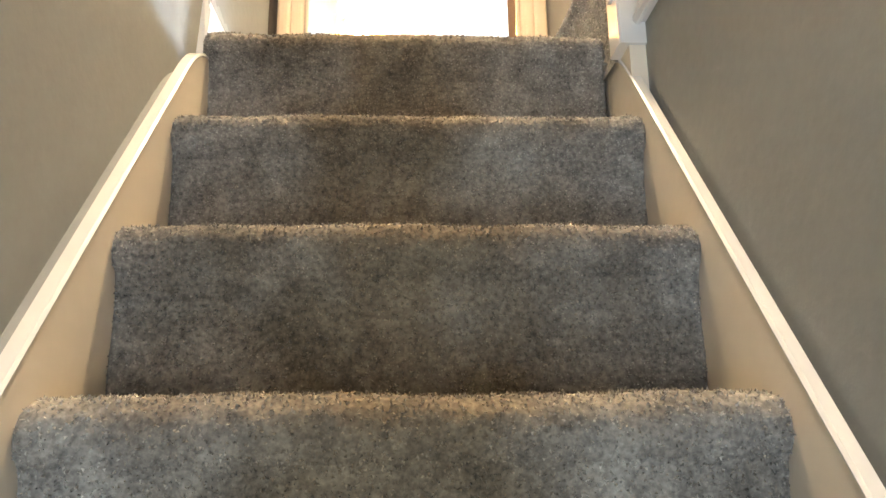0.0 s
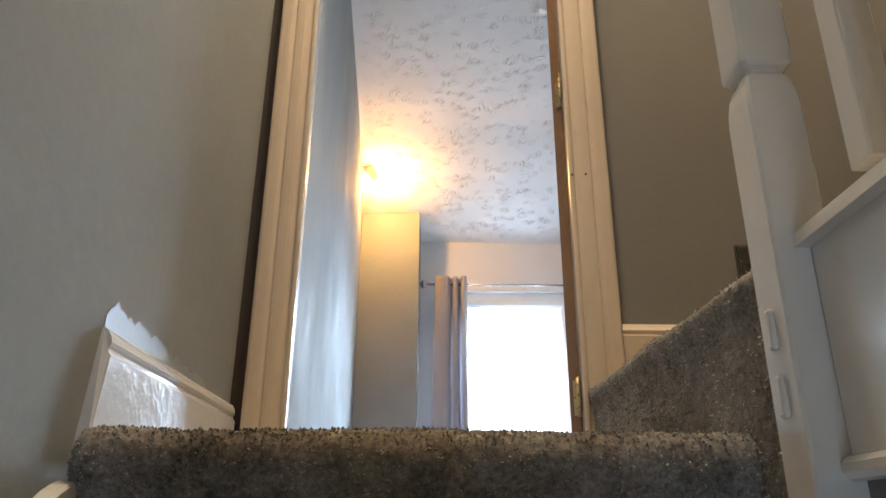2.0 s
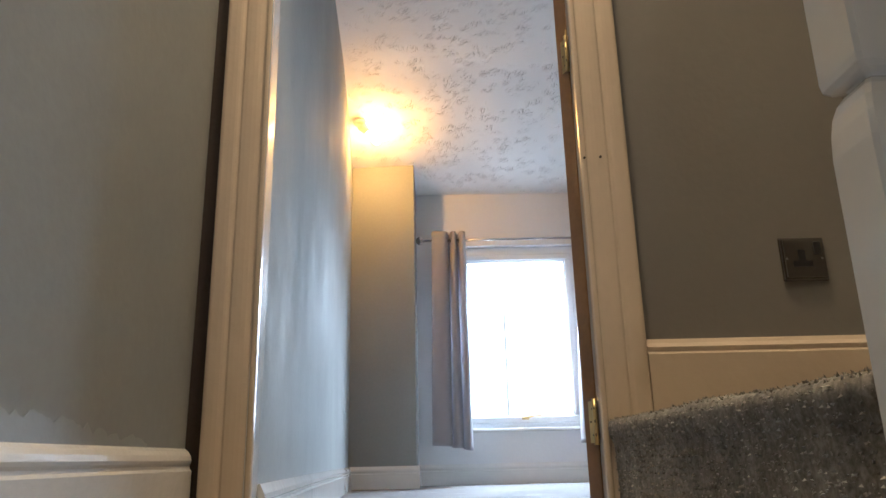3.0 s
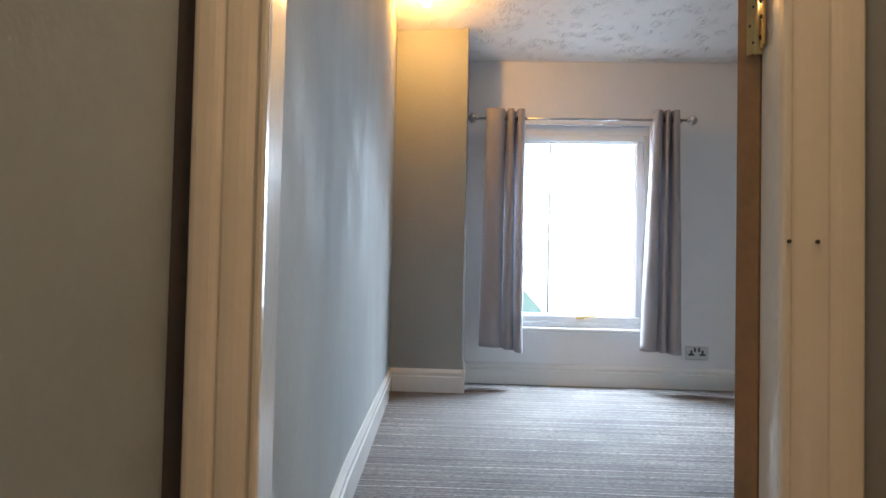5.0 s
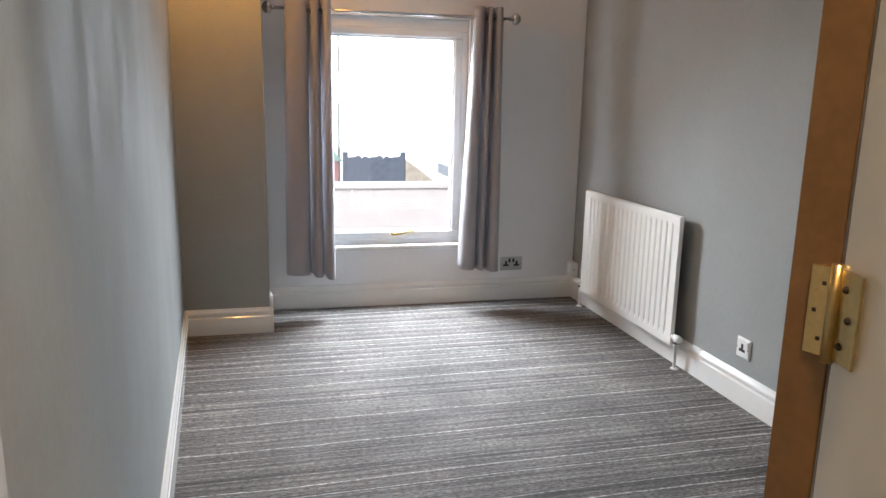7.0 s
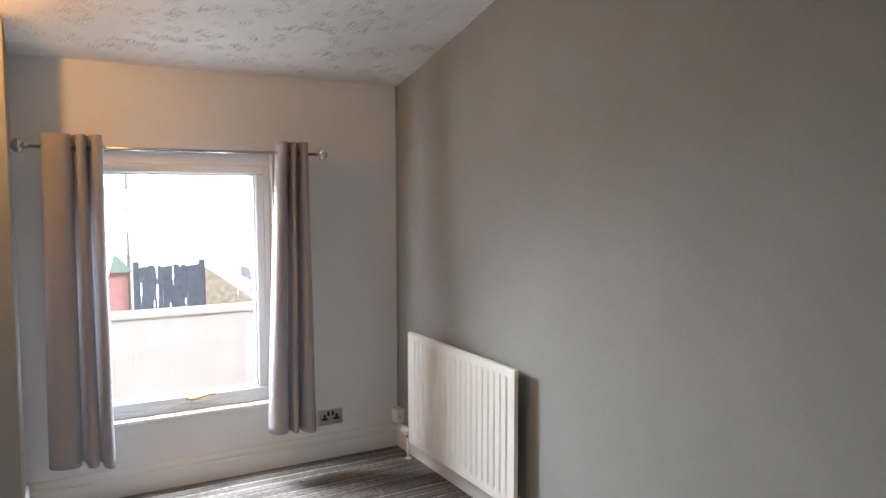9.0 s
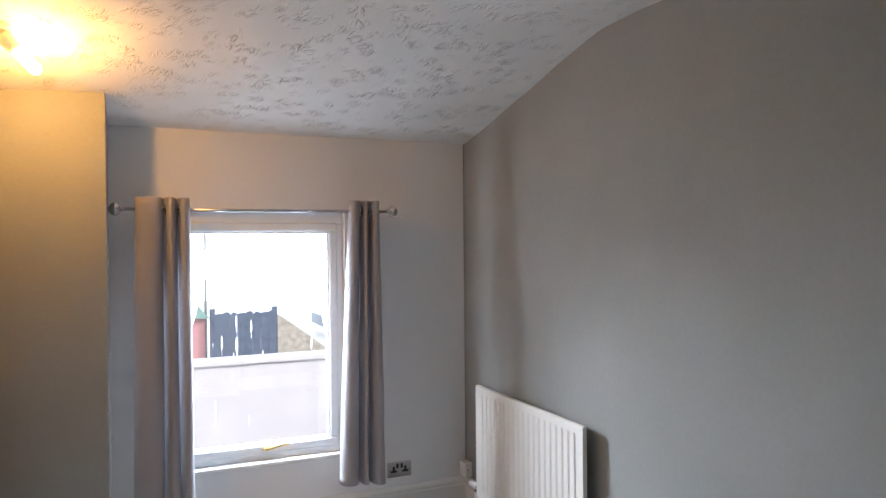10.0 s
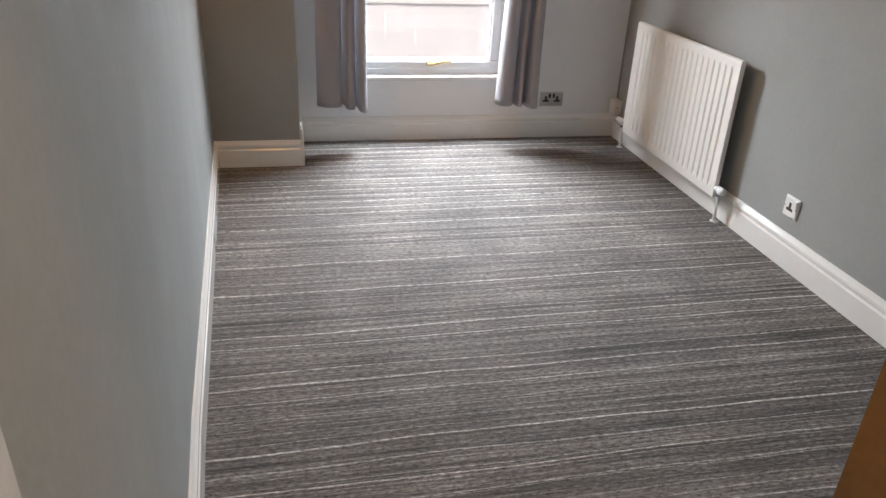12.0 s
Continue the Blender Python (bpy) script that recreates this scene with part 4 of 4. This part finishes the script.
def valve(y, way):
    z = R_Z0 + 0.045
    x = R_X + 0.012
    body = lathe([(0, 0.009), (0.010, 0.009), (0.012, 0.014), (0.022, 0.014), (0.024, 0.011), (0.040, 0.012), (0.044, 0.008)], (x, y, z), (0, way, 0), 14)
    ob = part("valve", body, PLASTIC, radiator, "white valve with chrome collar", smooth=True)
    part("valve_cap", lathe([(-0.010, 0.010), (-0.006, 0.016), (0.018, 0.018), (0.036, 0.017), (0.044, 0.015), (0.047, 0.009)], (x, y + way * 0.034, z), (-0.25, way, 0.12), 16), PLASTIC, ob, smooth=True)
    part("valve_nut", lathe([(0, 0.013), (0.013, 0.013)], (x, y + way * 0.030, z - 0.030), (0, 0, 1), 6), CHROME, ob)
    part("pipe", tube([(x, y + way * 0.030, z - 0.004), (x, y + way * 0.030, z - 0.07), (x + 0.003, y + way * 0.031, 0.03), (x + 0.004, y + way * 0.031, 0.0)], 0.0078, 12), PLASTIC, ob, smooth=True)
    part("pipe_collar", lathe([(0, 0.019), (0.003, 0.019), (0.007, 0.012), (0.008, 0.009)], (x + 0.004, y + way * 0.031, 0.0), (0, 0, 1), 16), PLASTIC, ob, smooth=True)
    part("union_nut", lathe([(0, 0.0135), (0.010, 0.0135)], (x, y + way * 0.002, z), (0, way, 0), 6), CHROME, ob)


valve(R_Y0, -1)
valve(R_Y1, 1)

# ---------- sockets ----------


def socket(place, m, gangs, plate_mat, insert_mat, label):
    """UK switched socket: plate, inserts with three slots, rockers, screws. Local x right, z up, y out of the wall is minus."""
    w, h = (0.146, 0.086) if gangs == 2 else (0.086, 0.086)
    ob = thing("wall_socket", place, label, "socket")
    ob.matrix_world = m

    def put(name, b, mat, text=""):
        bmesh.ops.transform(b, matrix=m, verts=b.verts)
        return part(name, b, mat, ob, text)

    put("plate", boxed(-w / 2, w / 2, -0.006, 0, -h / 2, h / 2, 0.002, 2), plate_mat)
    put("face", boxed(-w / 2 + 0.005, w / 2 - 0.005, -0.009, -0.005, -h / 2 + 0.005, h / 2 - 0.005, 0.002, 2), plate_mat)
    for g in range(gangs):
        cx = (g - 0.5) * 0.07 if gangs == 2 else -0.004
        put("insert", prism([(cx + u, -0.0097, w2) for u, w2 in ((-0.019, -0.016), (0.019, -0.016), (0.019, -0.004), (0.007, -0.004), (0.007, 0.018), (-0.007, 0.018), (-0.007, -0.004), (-0.019, -0.004))], (0, 0.0015, 0)), BLACK, "black shuttered pin slots")
        rx = (cx + (0.022 if g == 0 else -0.022)) if gangs == 2 else 0.027
        put("rocker", boxed(rx - 0.007, rx + 0.007, -0.0125, -0.008, 0.008, 0.034, 0.002), insert_mat)
    for sx in ((-0.06, 0.06) if gangs == 2 else (-0.034, 0.034)):
        b = bmesh.new()
        bmesh.ops.create_cone(b, cap_ends=True, segments=12, radius1=0.0032, radius2=0.0028, depth=0.0016, matrix=pose(sx, -0.0095, 0.0, 90))
        put("screw", b, CHROME)
    return ob


socket((1.917, Y_F, 0.231), pose(1.917, Y_F, 0.231), 2, SATIN_STEEL, BLACK, "brushed metal double socket with black inserts under the curtain")
socket((X_R, 4.341, 0.243), pose(X_R, 4.341, 0.243, 0, 0, -90), 1, PLASTIC, PLASTIC, "white single socket on the grey wall by the radiator")
socket((1.307, Y_H, 0.532), pose(1.307, Y_H, 0.532), 1, STEEL, BLACK, "brushed metal single socket with black rocker on landing wall")

box_ob = thing("junction_box", (2.335, 6.06, 0.17), "small white surface cable box in the room corner", "cable box")
part("body", boxed(2.300, X_R, 6.000, Y_F, 0.148, 0.232, 0.004), PLASTIC, box_ob)
bm = bmesh.new()
bmesh.ops.create_cone(bm, cap_ends=True, segments=12, radius1=0.004, radius2=0.0035, depth=0.003, matrix=pose(2.318, 5.999, 0.19, 90))
part("screw", bm, BLACK, box_ob)
part("cable", tube([(2.339, 6.07, 0.23), (2.340, 6.073, 0.8), (2.339, 6.072, 1.6), (2.340, 6.073, 2.10)], 0.003, 6), GREY_WALL, box_ob, "painted-over cable up the corner", smooth=True)

# ---------- ceiling lamp ----------
lamp = thing("ceiling_lamp", (0.10, 5.212, 2.30), "angled bare warm bulb in a white batten holder, lit", "ceiling lamp")
la, lb = Vector((0.122, 5.214, 2.256)), Vector((0.230, 5.222, 2.142))
lw = (lb - la).normalized()
part("rose", lathe([(0, 0.042), (0.014, 0.042), (0.022, 0.036), (0.026, 0.02)], (0.098, 5.212, 2.306), (0.0, -0.23, -1)), PLASTIC, lamp, smooth=True)
part("holder", lathe([(-0.02, 0.030), (0.0, 0.029), (0.020, 0.027), (0.030, 0.025), (0.042, 0.024), (0.046, 0.018)], la, lw), PLASTIC, lamp, smooth=True)
part("bulb", lathe([(0.040, 0.016), (0.048, 0.021), (0.060, 0.0225), (0.128, 0.0225), (0.141, 0.019), (0.149, 0.010), (0.152, 0.002)], la, lw), BULB, lamp, "glowing tubular bulb", smooth=True)
bpy.data.objects["bulb"].visible_shadow = False

# ---------- outside the window ----------
GROUND = -2.85
ground = structure("ground", boxed(-300, 300, 6.4, 500, GROUND - 0.2, GROUND), PAVING, "pale concrete back yards beyond the window", "ground")
bm = boxed(-80, 100, 62, 62.5, GROUND - 1, 45)
backdrop = structure("backdrop", bm, HAZE, "white overcast sky beyond the yards", "sky")
house_wall = structure("wall_outside", boxed(-4, 5, 6.331, 6.40, GROUND, 0.2), BRICK_RENDER, "outer face of the house below the window", "wall")
yard_wall = thing("outhouse_wall", (2.0, 10.7, GROUND), "pale rendered outhouse wall with a flat coping", "garden wall")
part("wall", boxed(-3.0, 7.0, 10.7, 10.95, GROUND, 0.15), BRICK_RENDER, yard_wall)
part("coping", boxed(-3.0, 7.0, 10.66, 11.0, 0.15, 0.205, 0.01), BRICK_RENDER, yard_wall)
GY = 26.0
gate = thing("gate", (4.0, GY, GROUND), "dark blue-grey boarded yard gate between two posts", "gate")
for i in range(8):
    x = 3.06 + 0.242 * i
    w = 0.240
    nick = 0.002 + 0.003 * (i % 3)
    high = -0.66 + 0.025 * math.sin(i * 2.1)
    b = prism([(x, GY, GROUND + 0.05), (x + w, GY, GROUND + 0.05), (x + w, GY, -2.35), (x + w - nick * 0.6, GY, -2.1), (x + w - nick, GY, -1.7), (x + w - nick * 0.3, GY, -1.1), (x + w, GY, -0.98 + 0.2 * (i % 2)), (x + w, GY, high), (x + w * 0.5, GY, high + 0.03 * (i % 3)), (x, GY, high - 0.03)], (0, 0.03, 0))
    part("board", b, GATE_WOOD, gate)
for z in (-2.4, -1.0):
    part("rail", boxed(3.02, 5.0, GY + 0.03, GY + 0.09, z - 0.06, z + 0.06, 0.006), GATE_WOOD, gate)
for x in (3.02, 4.98):
    part("post", boxed(x - 0.08, x + 0.08, GY + 0.03, GY + 0.2, GROUND, -0.5, 0.02), GATE_WOOD, gate)
stone_wall = thing("stone_wall", (6.2, GY, GROUND), "rubble stone wall with a sloping top beside the gate", "garden wall")
part("masonry", prism([(5.06, GY, GROUND), (5.06, GY, -0.75), (5.5, GY, -1.05), (6.68, GY, -1.96), (10.5, GY, -2.2), (10.5, GY, GROUND)], (0, 0.45, 0)), STONE, stone_wall)
shed = thing("shed", (2.0, GY + 1, GROUND), "red and green painted shed beside the gate", "shed")
part("wall", boxed(0.6, 2.85, GY + 0.8, GY + 3, GROUND, -0.85), RED_PAINT, shed)
part("roof", prism([(0.4, GY + 0.6, -0.85), (3.0, GY + 0.6, -0.85), (1.7, GY + 0.6, 0.6)], (0, 2.6, 0)), GREEN_PAINT, shed)
pole_out = thing("utility_pole", (2.98, GY + 2, GROUND), "thin grey metal pole beyond the yard", "pole")
part("shaft", tube([(3.0, GY + 2, GROUND), (3.0, GY + 2, 6.5)], 0.05, 10), PAVING, pole_out, smooth=True)
outhouse = thing("outhouse", (10.4, 34, GROUND), "low dark-roofed outbuilding in the distance", "outbuilding")
part("wall", boxed(9.3, 11.6, 34.0, 38.0, GROUND, -2.4), BRICK_RENDER, outhouse)
part("roof", prism([(9.1, 33.8, -2.4), (11.8, 33.8, -2.4), (11.8, 33.8, -1.95), (9.1, 33.8, -1.9)], (0, 4.4, 0)), SLATE, outhouse)
